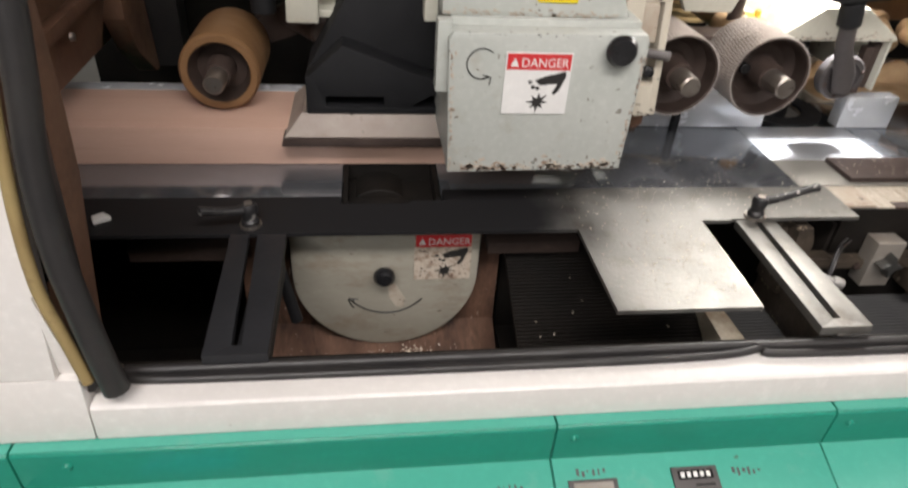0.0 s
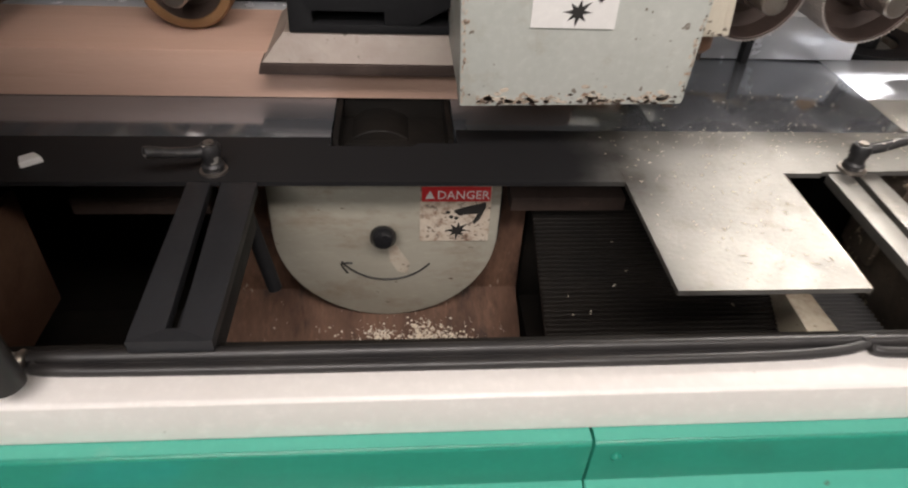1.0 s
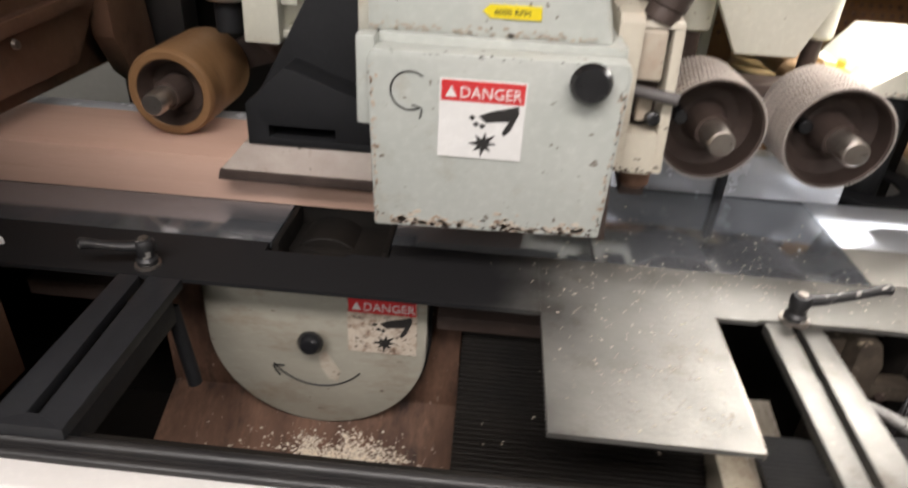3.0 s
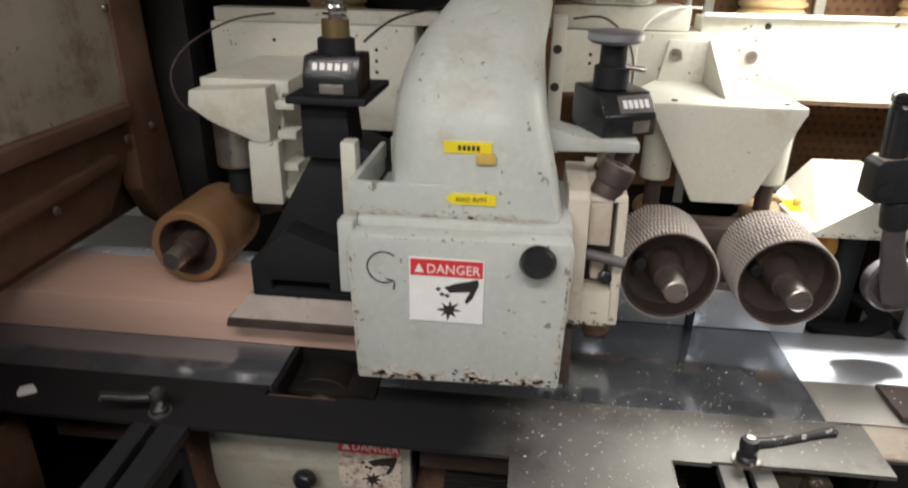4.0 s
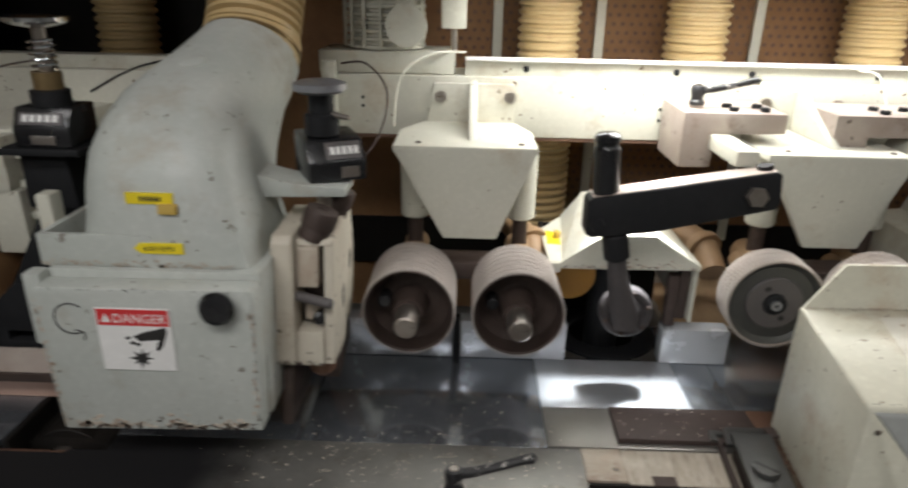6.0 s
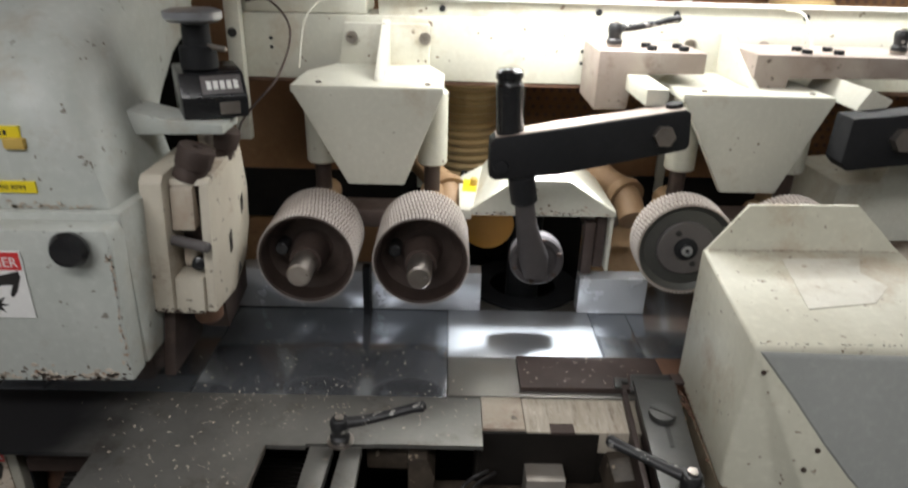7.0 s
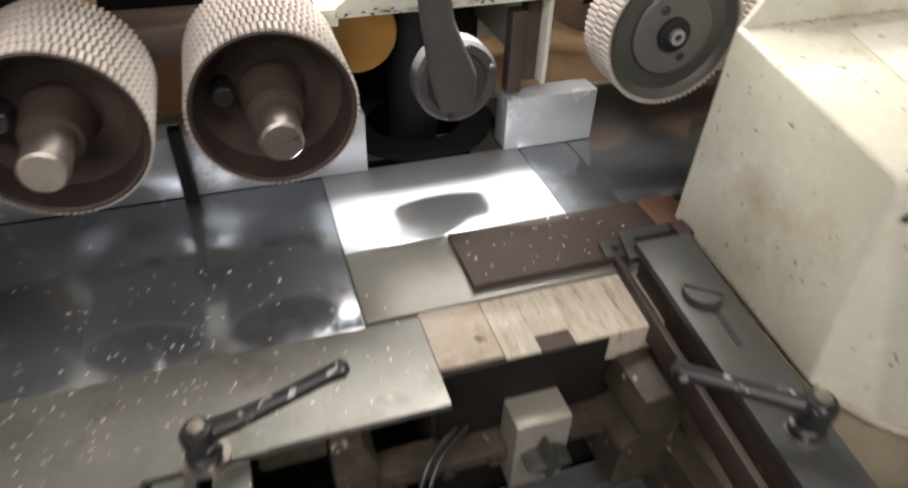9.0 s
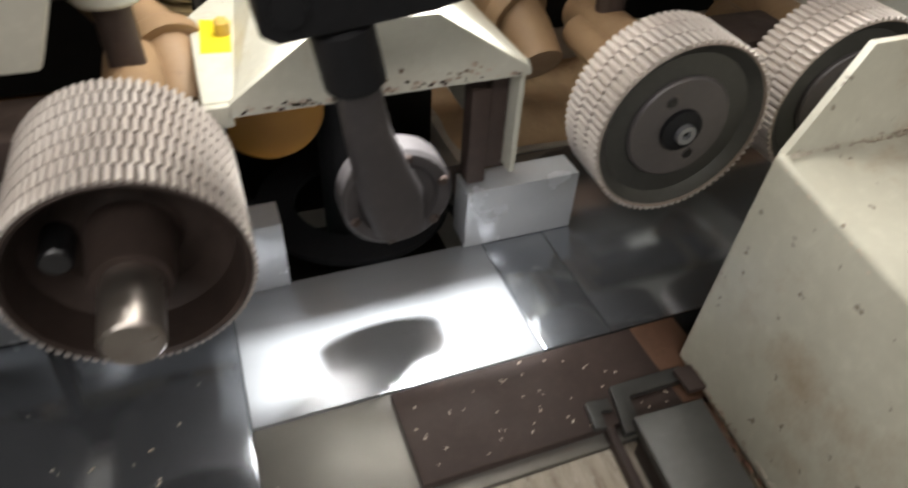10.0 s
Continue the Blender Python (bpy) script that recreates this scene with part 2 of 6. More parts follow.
M_SCUFF = surface("scuffed_sticker", (0.62, 0.55, 0.46), (0.4, 0.3, 0.22), 0.5, 0, 30, 0.05, 120, (0.2, 0.11, 0.07), 0.505, 60, (0.09, 0.05, 0.035), 0.60, 160)
M_YELLOW = surface("yellow_sticker", (0.85, 0.68, 0.02), (0.8, 0.62, 0.03), 0.4, 0, 8, 0.0, 90)
M_CYAN = surface("cyan_sticker", (0.05, 0.60, 0.75), (0.07, 0.64, 0.78), 0.35, 0, 8, 0.0, 90)
M_GREYPLATE = surface("grey_counter_plate", (0.095, 0.086, 0.086), (0.125, 0.113, 0.112), 0.45, 0.15, 14, 0.12, 110, (0.16, 0.12, 0.1), 0.58, 24)
M_FOAM = surface("yellow_foam_plug", (0.6, 0.42, 0.1), (0.5, 0.33, 0.08), 0.9, 0, 40, 0.5, 90)
M_ORANGE = surface("amber_disc", (0.55, 0.26, 0.03), (0.45, 0.2, 0.03), 0.5, 0, 9, 0.1, 90)
M_GRIME = surface("oily_grime", (0.085, 0.066, 0.048), (0.03, 0.022, 0.017), 0.55, 0, 30, 0.35, 110, (0.02, 0.014, 0.011), 0.49, 26, (0.32, 0.26, 0.19), 0.655, 60)
M_ARM = surface("dull_black_steel", (0.020, 0.021, 0.024), (0.029, 0.030, 0.034), 0.5, 0.3, 9, 0.15, 150, (0.06, 0.055, 0.05), 0.62, 16)
# Hood paint again, with the bluish light on the bulge as its colour.
M_HOOD_SHADE = surface("hood_paint_shaded_blue", (0.31, 0.32, 0.305), (0.37, 0.38, 0.36), 0.36, 0, 4, 0.08, 120, (0.33, 0.31, 0.27), 0.66, 6, (0.08, 0.06, 0.05), 0.76, 50)
M_GUN = surface("gunmetal_plate", (0.075, 0.075, 0.072), (0.10, 0.10, 0.096), 0.42, 0.5, 10, 0.12, 150, (0.14, 0.12, 0.1), 0.64, 16)
M_BRASS = surface("dull_brass", (0.22, 0.15, 0.07), (0.28, 0.2, 0.1), 0.4, 0.7, 14, 0.1, 120)
M_CONCRETE = surface("hall_concrete", (0.27, 0.26, 0.25), (0.34, 0.33, 0.31), 0.7, 0, 2, 0.2, 40, (0.2, 0.17, 0.14), 0.6, 3)
M_PLASTER = surface("hall_plaster", (0.55, 0.54, 0.5), (0.62, 0.61, 0.57), 0.8, 0, 1.2, 0.1, 30, (0.45, 0.42, 0.37), 0.62, 2)
M_CHIP = surface("pale_wood_chips", (0.78, 0.70, 0.58), (0.68, 0.57, 0.44), 0.7, 0, 60, 0.1, 90)
M_HOOD = surface("stained_cream_paint", (0.58, 0.56, 0.455), (0.67, 0.655, 0.545), 0.42, 0, 9, 0.2, 90, (0.40, 0.29, 0.18), 0.525, 6, (0.16, 0.10, 0.06), 0.685, 95)
# Brushed bed steel, paler to put the lamplit patch into its colour.
M_BED_LIT = surface("brushed_bed_lit_tone", (0.50, 0.52, 0.55), (0.42, 0.44, 0.47), 0.33, 0.62, 6, 0.012, 240, (0.36, 0.36, 0.375), 0.62, 14, stretch=(1, 3, 1), rough_var=0.06)
M_PIPE = surface("ochre_dusty_pipe", (0.34, 0.22, 0.12), (0.25, 0.15, 0.08), 0.6, 0, 18, 0.25, 110, (0.13, 0.07, 0.04), 0.56, 20)
M_TUBE = glow("lamp_tube", (1.0, 0.98, 0.92), 6.0)

# ---- mesh helpers ----
SEG = 28


def rounded(bm, width=0.002, segments=2):
    edges = [e for e in bm.edges if len(e.link_faces) == 2 and e.calc_face_angle(0) > 0.5]
    if width and edges:
        bmesh.ops.bevel(bm, geom=edges, offset=width, segments=segments, profile=0.6, affect="EDGES", clamp_overlap=True)
    return bm


def box(x0, x1, y0, y1, z0, z1, bevel=0.002, bm=None):
    own = bmesh.new()
    m = Matrix.Translation(((x0 + x1) / 2, (y0 + y1) / 2, (z0 + z1) / 2)) @ Matrix.Diagonal((abs(x1 - x0), abs(y1 - y0), abs(z1 - z0), 1))
    bmesh.ops.create_cube(own, size=1.0, matrix=m)
    rounded(own, bevel)
    return join(bm, own)


def join(bm, own):
    if bm is None:
        return own
    me = bpy.data.meshes.new("tmp")
    own.to_mesh(me)
    own.free()
    bm.from_mesh(me)
    bpy.data.meshes.remove(me)
    return bm


def prism(outline, axis, a, b, bevel=0.002, bm=None):
    """A polygon extruded along an axis from a to b. The outline lies in the other two axes, in their order."""
    own = bmesh.new()
    k = "xyz".index(axis)

    def at(p, v):
        c = list(p)
        c.insert(k, v)
        return own.verts.new(c)
    low, high = [at(p, a) for p in outline], [at(p, b) for p in outline]
    own.faces.new(low), own.faces.new(high)
    n = len(outline)
    for i in range(n):
        own.faces.new((low[i], low[(i + 1) % n], high[(i + 1) % n], high[i]))
    bmesh.ops.recalc_face_normals(own, faces=own.faces)
    rounded(own, bevel)
    return join(bm, own)


def lathe(profile, p, d, seg=SEG, bm=None):
    """A profile of (radius, distance along d) turned round the axis d through p, with closed ends."""
    own = bmesh.new()
    turn = Vector(d).to_track_quat("Z", "Y").to_matrix()
    rings = []
    loop = profile[0] == profile[-1]
    for r, h in profile[:-1] if loop else profile:
        if r < 1e-6:
            rings.append([own.verts.new(Vector(p) + turn @ Vector((0, 0, h)))])
        else:
            rings.append([own.verts.new(Vector(p) + turn @ Vector((r * math.cos(2 * math.pi * i / seg), r * math.sin(2 * math.pi * i / seg), h))) for i in range(seg)])
    for a, b in zip(rings, rings[1:] + ([rings[0]] if loop else [])):
        for i in range(seg):
            j = (i + 1) % seg
            q = []
            for v in (a[i % len(a)], a[j % len(a)], b[j % len(b)], b[i % len(b)]):
                if v not in q:
                    q.append(v)
            if len(q) > 2:
                own.faces.new(q)
    for end in (() if loop else (rings[0], rings[-1])):
        if len(end) > 2:
            own.faces.new(end)
    bmesh.ops.recalc_face_normals(own, faces=own.faces)
    return join(bm, own)


def rod(p, q, r, seg=20, edge=0.0015, bm=None):
    d = Vector(q) - Vector(p)
    h, e = d.length, min(edge, r * 0.4)
    return lathe([(0, 0), (r - e, 0), (r, e), (r, h - e), (r - e, h), (0, h)], p, d, seg, bm)


def tube(points, r, seg=10, bm=None, steps=6):
    """A round cord along a smooth line through the points."""
    pts = [Vector(p) for p in points]
    line = []
    for i in range(len(pts) - 1):
        p0, p1, p2, p3 = pts[max(i - 1, 0)], pts[i], pts[i + 1], pts[min(i + 2, len(pts) - 1)]
        for k in range(steps):
            t = k / steps
            line.append(0.5 * (2 * p1 + (p2 - p0) * t + (2 * p0 - 5 * p1 + 4 * p2 - p3) * t * t + (3 * p1 - p0 - 3 * p2 + p3) * t ** 3))
    line.append(pts[-1])
    own = bmesh.new()
    rings = []
    up = None
    for i, c in enumerate(line):
        d = (line[min(i + 1, len(line) - 1)] - line[max(i - 1, 0)]).normalized()
        up = (d.orthogonal() if up is None else up - d * up.dot(d)).normalized()
        side = d.cross(up)
        rings.append([own.verts.new(c + r * (up * math.cos(2 * math.pi * k / seg) + side * math.sin(2 * math.pi * k / seg))) for k in range(seg)])
    for a, b in zip(rings, rings[1:]):
        for i in range(seg):
            own.faces.new((a[i], a[(i + 1) % seg], b[(i + 1) % seg], b[i]))
    own.faces.new(rings[0]), own.faces.new(rings[-1])
    bmesh.ops.recalc_face_normals(own, faces=own.faces)
    return join(bm, own)


def loft(sections, bm=None):
    """Rings of equal length joined into one closed skin."""
    own = bmesh.new()
    rings = [[own.verts.new(p) for p in s] for s in sections]
    n = len(rings[0])
    for a, b in zip(rings, rings[1:]):
        for i in range(n):
            own.faces.new((a[i], a[(i + 1) % n], b[(i + 1) % n], b[i]))
    own.faces.new(rings[0]), own.faces.new(rings[-1])
    bmesh.ops.recalc_face_normals(own, faces=own.faces)
    return join(bm, own)


def turned(bm, m):
    bmesh.ops.transform(bm, matrix=m, verts=bm.verts)
    return bm


def mesh_of(name, bm, material, smooth=True):
    me = bpy.data.meshes.new(name)
    bm.to_mesh(me)
    bm.free()
    me.materials.append(material)
    if smooth:
        me.shade_smooth()
        me.set_sharp_from_angle(angle=radians(38))
    return me


def thing(name, at, label, category, group="", kind=""):
    ob = new(name)
    ob.empty_display_size = 0.05
    ob.matrix_world = Matrix.Translation(at)
    ob.matrix_basis = Matrix.Translation(at)
    return tagged(ob, label, category, group, kind)


def base_of(ob):
    m = ob.matrix_basis.copy()
    while ob.parent:
        m = ob.parent.matrix_basis @ ob.matrix_parent_inverse @ m
        ob = ob.parent
    return m


def part(name, bm, material, parent, label=""):
    """One mesh, given in world coordinates, under a thing or a part."""
    ob = new(name, mesh_of(name, bm, material))
    ob.parent = parent
    ob.matrix_parent_inverse = base_of(parent).inverted()
    return tagged(ob, label)


def solid(name, bm, material, label, category, kind="", group=""):
    """A thing or a piece of the setting that is one mesh."""
    return tagged(new(name, mesh_of(name, bm, material)), label, category, group, kind)


def words(name, text, size, m, material, parent, label=""):
    """Flat lettering with a little depth; m places its lower left corner, x along the line."""
    cu = bpy.data.curves.new(name, "FONT")
    cu.body, cu.size, cu.extrude, cu.resolution_u = text, size, 0.0002, 2
    tmp = bpy.data.objects.new(name, cu)
    scene.collection.objects.link(tmp)
    me = bpy.data.meshes.new_from_object(tmp.evaluated_get(bpy.context.evaluated_depsgraph_get()))
    bpy.data.objects.remove(tmp)
    bm = bmesh.new()
    bm.from_mesh(me)
    bpy.data.meshes.remove(me)
    return part(name, turned(bm, m), material, parent, label)

T = 0.85   # height of the machine bed

# ---- hall ----
solid("floor", box(-4, 6, -3.5, 4, -0.1, 0.0, 0), M_CONCRETE, "grey concrete workshop floor", "floor", "structure")
solid("ceiling", box(-4, 6, -3.5, 4, 3.2, 3.3, 0), M_PLASTER, "pale workshop ceiling", "ceiling", "structure")
solid("wall_west", box(-4.1, -4, -3.5, 4, 0, 3.2, 0), M_PLASTER, "pale plastered workshop wall", "wall", "structure")
solid("wall_east", box(6, 6.1, -3.5, 4, 0, 3.2, 0), M_PLASTER, "pale plastered workshop wall", "wall", "structure")
solid("wall_south", box(-4, 6, -3.6, -3.5, 0, 3.2, 0), M_PLASTER, "pale plastered workshop wall", "wall", "structure")
solid("wall_north", box(-4, 6, 4, 4.1, 0, 3.2, 0), M_PLASTER, "pale plastered workshop wall", "wall", "structure")

# ---- machine frame: bed, pit, ledge, green front ----
frame_ob = thing("moulding_machine", (0.9, 1.4, 0), "woodworking moulding machine with polished steel bed over a dusty pit", "machine")


def bed_piece(x0, x1, y0, y1, mat=M_BED, z=T, name="bed_plate", label="polished steel bed plate"):
    return part(name, box(x0, x1, y0, y1, z - 0.03, z, 0.0012), mat, frame_ob, label)


G = 0.0008
bed_piece(-0.9, 0.395 - G, 1.412, 1.70)
bed_piece(0.395, 0.545, 1.53, 1.70)
bed_piece(0.545 + G, 0.806 - G, 1.432, 1.70)
bed_piece(0.806, 1.152 - G, 1.432, 1.70)
# This plate's paler base colour carries part of the lamp's bright patch.
bed_piece(1.152, 1.385 - G, 1.5315, 1.672, M_BED_LIT, label="brushed steel bed plate, lamplight painted brighter")
bed_piece(1.152, 1.50, 1.437, 1.53, M_BED2, label="matt grey steel bed insert")
bed_piece(1.152, 1.205, 1.672 + G, 1.80)
bed_piece(1.385, 1.447, 1.5315, 1.80)
bed_piece(1.447 + G, 2.3, 1.5315, 1.80, label="dark polished steel bed plate")
# Bed casting, pit walls and floor: pit shade put into their colour.
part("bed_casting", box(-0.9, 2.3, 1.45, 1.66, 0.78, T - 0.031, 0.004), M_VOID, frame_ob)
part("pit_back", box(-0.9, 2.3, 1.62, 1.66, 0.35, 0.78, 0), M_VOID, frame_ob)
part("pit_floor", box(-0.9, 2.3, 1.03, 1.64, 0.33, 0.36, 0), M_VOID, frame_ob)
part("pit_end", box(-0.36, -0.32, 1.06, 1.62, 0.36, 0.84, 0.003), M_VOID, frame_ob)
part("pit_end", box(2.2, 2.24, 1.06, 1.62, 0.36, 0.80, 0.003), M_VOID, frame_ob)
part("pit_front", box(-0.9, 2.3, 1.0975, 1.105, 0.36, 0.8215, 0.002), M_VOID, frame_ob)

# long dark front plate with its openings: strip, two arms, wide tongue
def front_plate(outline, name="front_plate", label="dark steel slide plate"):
    return part(name, prism(outline, "z", T - 0.0055, T + 0.0005, 0.0), M_PLATE_SHADED, frame_ob, label)


# Shade on the left stretch is painted into the plate's colour.
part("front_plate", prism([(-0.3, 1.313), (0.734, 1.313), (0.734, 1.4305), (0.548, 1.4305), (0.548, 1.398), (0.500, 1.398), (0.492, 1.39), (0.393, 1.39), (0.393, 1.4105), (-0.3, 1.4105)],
                          "z", T - 0.005, T + 0.0005, 0.0), M_PLATE_SHADED, frame_ob, "steel slide plate with shade painted dark")
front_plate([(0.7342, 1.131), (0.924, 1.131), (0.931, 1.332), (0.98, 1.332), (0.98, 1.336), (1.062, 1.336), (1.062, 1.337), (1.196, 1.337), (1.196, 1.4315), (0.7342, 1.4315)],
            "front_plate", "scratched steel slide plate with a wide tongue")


def slotted_arm(x0, x1, xs0, xs1, y0, y1, ys0, ys1, w, mat, label):
    """A flat arm with a long slot, as two cheeks and two ends."""
    a, t0, t1 = 0.5 * w, T - 0.012, T + 0.0005
    bm = prism([(x0, y0), (xs0 - a, ys0), (xs1 - a, ys1), (x0 - (xs0 - xs1) * 0.6, y1)], "z", t0, t1, 0.0008)
    prism([(xs0 + a, ys0), (x1, y0), (x1 - (xs0 - xs1) * 0.1, y1), (xs1 + a, ys1)], "z", t0, t1, 0.0008, bm)
    prism([(x0, y0), (x1, y0), (xs0 + a, ys0), (xs0 - a, ys0)], "z", t0, t1, 0.0, bm)
    return part("slotted_arm", bm, mat, frame_ob, label)


slotted_arm(0.254, 0.323, 0.288, 0.278, 1.079, 1.3125, 1.094, 1.3125, 0.011, M_ARM, "black slotted steel arm")
part("arm_web", prism([(0.285, 1.084), (0.3200, 1.084), (0.3200, 1.290), (0.285, 1.290)], "z", 0.806, T - 0.0125, 0.002), M_CAST, frame_ob, "black side of the arm casting")
slotted_arm(0.980, 1.048, 1.009, 1.02, 1.089, 1.3315, 1.105, 1.3315, 0.010, M_PLATE, "worn slotted steel arm")

# lower spindle opening, spindle and its round cover in the pit
spindle = thing("lower_spindle", (0.46, 1.50, 0.72), "dark steel lower cutter spindle in the bed opening", "spindle")
# Dark strips added over the bed edges to draw the opening's shade.
part("opening_shade_strip", box(0.3956, 0.5446, 1.522, 1.5293, 0.775, T - 0.0015, 0.001), M_VOID, spindle, "near-black strip added for the opening's shade")
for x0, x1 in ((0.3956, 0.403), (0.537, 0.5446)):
    part("opening_shade_strip", box(x0, x1, 1.4115, 1.5215, 0.775, T - 0.0015, 0.001), M_VOID, spindle, "near-black strip added for the opening's shade")
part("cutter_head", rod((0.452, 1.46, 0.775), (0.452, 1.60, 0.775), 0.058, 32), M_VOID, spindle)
part("shaft", rod((0.452, 1.425, 0.79), (0.452, 1.47, 0.79), 0.022), M_STEEL, spindle, "bright steel shaft end")

cover = thing("lower_spindle_cover", (0.46, 1.37, 0.60), "pale grey round-bottomed spindle cover standing in the pit", "machine cover")
cu = [(0.46 + 0.1425 * math.cos(a), 0.738 + 0.1425 * math.sin(a)) for a in np.linspace(math.pi, 2 * math.pi, 33)]
part("shell", prism([(0.3175, 0.835)] + cu + [(0.6025, 0.835)], "y", 1.362, 1.40, 0.003), M_COVER, cover)
# Slightly larger black outline stands in for the shadow of the gap.
ru = [(0.46 + 0.1462 * math.cos(a), 0.738 + 0.1462 * math.sin(a)) for a in np.linspace(math.pi, 2 * math.pi, 33)]
part("rim", prism([(0.3138, 0.83)] + ru + [(0.6062, 0.83)], "y", 1.376, 1.3985, 0.001), M_CAST, cover, "black edge added for the gap's shadow")
part("knob", lathe([(0, 0), (0.012, 0.0), (0.0165, 0.006), (0.0165, 0.012), (0.011, 0.019), (0, 0.0215)], (0.456, 1.358, 0.744), (0, -1, 0), 24), M_BLACK, cover, "round black knob")
seg = [(0.46 + 0.075 * math.cos(a), 1.3610, 0.745 + 0.082 * math.sin(a)) for a in np.linspace(math.radians(218), math.radians(318), 9)]
arrow = part("arrow", tube(seg, 0.0012, 6), M_INK, cover, "hand-drawn curved arrow")
part("arrow_head", tube([(0.415, 1.361, 0.692), (0.40, 1.361, 0.691), (0.408, 1.361, 0.675)], 0.0012, 6, steps=2), M_INK, arrow)
part("stain", prism([(0.462, 0.716), (0.472, 0.722), (0.49, 0.69), (0.486, 0.674), (0.474, 0.676), (0.464, 0.695)], "y", 1.3610, 1.3622, 0), M_DUSTY, cover, "brown stain under the knob")


def danger_sign(x0, x1, z0, z1, y, name, label, worn, host=None):
    """A thin sign with a red heading, the word, and a black hand-and-cutter mark."""
    s = thing(name, ((x0 + x1) / 2, y, z0), label, "sign")
    part("sheet", box(x0, x1, y - 0.0008, y + 0.0006, z0, z1, 0), M_SCUFF if worn else M_WHITE, s)
    w, h = x1 - x0, z1 - z0
    part("heading", box(x0 + 0.02 * w, x1 - 0.02 * w, y - 0.0012, y - 0.0007, z1 - 0.27 * h, z1 - 0.015 * h, 0), M_RED, s, "red heading band")
    words("lettering", "DANGER", 0.205 * h, Matrix.Translation((x0 + 0.23 * w, y - 0.0014, z1 - 0.225 * h)) @ pose(0, 0, 0, 90, 0, 0) @ Matrix.Diagonal((0.92, 1, 1, 1)), M_WHITE, s, "white capital letters")
    part("triangle", prism([(x0 + 0.07 * w, z1 - 0.22 * h), (x0 + 0.2 * w, z1 - 0.22 * h), (x0 + 0.135 * w, z1 - 0.08 * h)], "y", y - 0.0016, y - 0.0011, 0), M_WHITE, s, "white warning triangle")
    def mark(pts, bm=None):
        return prism([(x0 + a * w, z1 - b * h) for a, b in pts], "y", y - 0.0013, y - 0.0006, 0, bm)
    bm = mark([(0.47, 0.44), (0.62, 0.37), (0.78, 0.33), (0.92, 0.285), (0.935, 0.37), (0.85, 0.60), (0.78, 0.68), (0.75, 0.64), (0.82, 0.49), (0.70, 0.50), (0.55, 0.52)])
    part("hand_mark", bm, M_INK, s, "black pointing shape")
    for a, b in ((0.39, 0.47), (0.44, 0.55), (0.51, 0.57)):
        part("splinter_mark", mark([(a - 0.035, b), (a, b - 0.035), (a + 0.045, b - 0.01), (a + 0.01, b + 0.035)]), M_INK, s)
    teeth = [(0.165, 0.07)[k % 2] * (1.0 + 0.12 * math.sin(5 * k)) for k in range(16)]
    bm = mark([(0.54 + r * math.cos(k * math.pi / 8 + 0.12), 0.80 + r * math.sin(k * math.pi / 8)) for k, r in enumerate(teeth)])
    part("cutter_mark", bm, M_INK, s, "black cutter shape")
    return s


danger_sign(0.502, 0.590, 0.729, 0.814, 1.361, "danger_sign", "small scuffed red and white danger sign on the lower cover", True)

# dusty plate behind the cover, the rod beside it, and the deep pit parts
part("dust_plate", prism([(1.402, 0.84), (1.408, 0.84), (1.408, 0.60), (1.17, 0.50), (1.165, 0.51), (1.402, 0.61)], "x", 0.236, 0.645, 0.002), M_DUSTFLOOR, frame_ob, "rusty plate with a drift of pale sawdust")
rng = random.Random(21)
bm = bmesh.new()
clumps = [(rng.gauss(0.475, 0.052), rng.uniform(1.215, 1.335), rng.uniform(0.004, 0.015)) for i in range(46)]
for i in range(7000):
    cx, cy_, cw = rng.choice(clumps)
    x, y = (rng.gauss(cx, cw), rng.gauss(cy_, cw)) if i % 9 else (rng.gauss(0.475, 0.07), rng.triangular(1.17, 1.36, 1.30))
    if not 1.17 < y < 1.36:
        continue
    if not 0.28 < x < 0.64:
        continue
    z = 0.6125 - (1.402 - y) * 0.422 + 0.0005
    k, a = rng.choice((0.0007, 0.0010, 0.0014, 0.0022)), rng.uniform(0, math.pi)
    c, s_ = k * math.cos(a), k * math.sin(a)
    q = [bm.verts.new(p) for p in ((x - c, y - s_, z), (x + s_, y - c, z), (x + c, y + s_, z), (x - s_, y + c, z), (x, y, z + k))]
    for j in range(4):
        bm.faces.new((q[j], q[(j + 1) % 4], q[4]))
tagged(part("sawdust_drift", bm, M_CHIP, frame_ob, "drift of pale sawdust"), kind="stuff")
part("pit_rod", rod((0.3047, 1.310, 0.812), (0.3285, 1.290, 0.712), 0.0085), M_CAST, frame_ob, "black locking rod")
part("pit_rail", box(0.615, 0.76, 1.36, 1.40, 0.776, 0.796, 0.002), M_RUSTWHEEL, frame_ob, "dusty cross rail under the plate")


def folded(y0, n, pitch, z, deep):
    """The zigzag outline of a bellows, closed along its underside."""
    top = []
    for k in range(n):
        top += [(y0 + k * pitch, z - deep), (y0 + (k + 0.3) * pitch, z), (y0 + (k + 0.6) * pitch, z)]
    return top + [(y0 + n * pitch, z - deep), (y0 + n * pitch, z - deep - 0.004), (y0, z - deep - 0.004)]


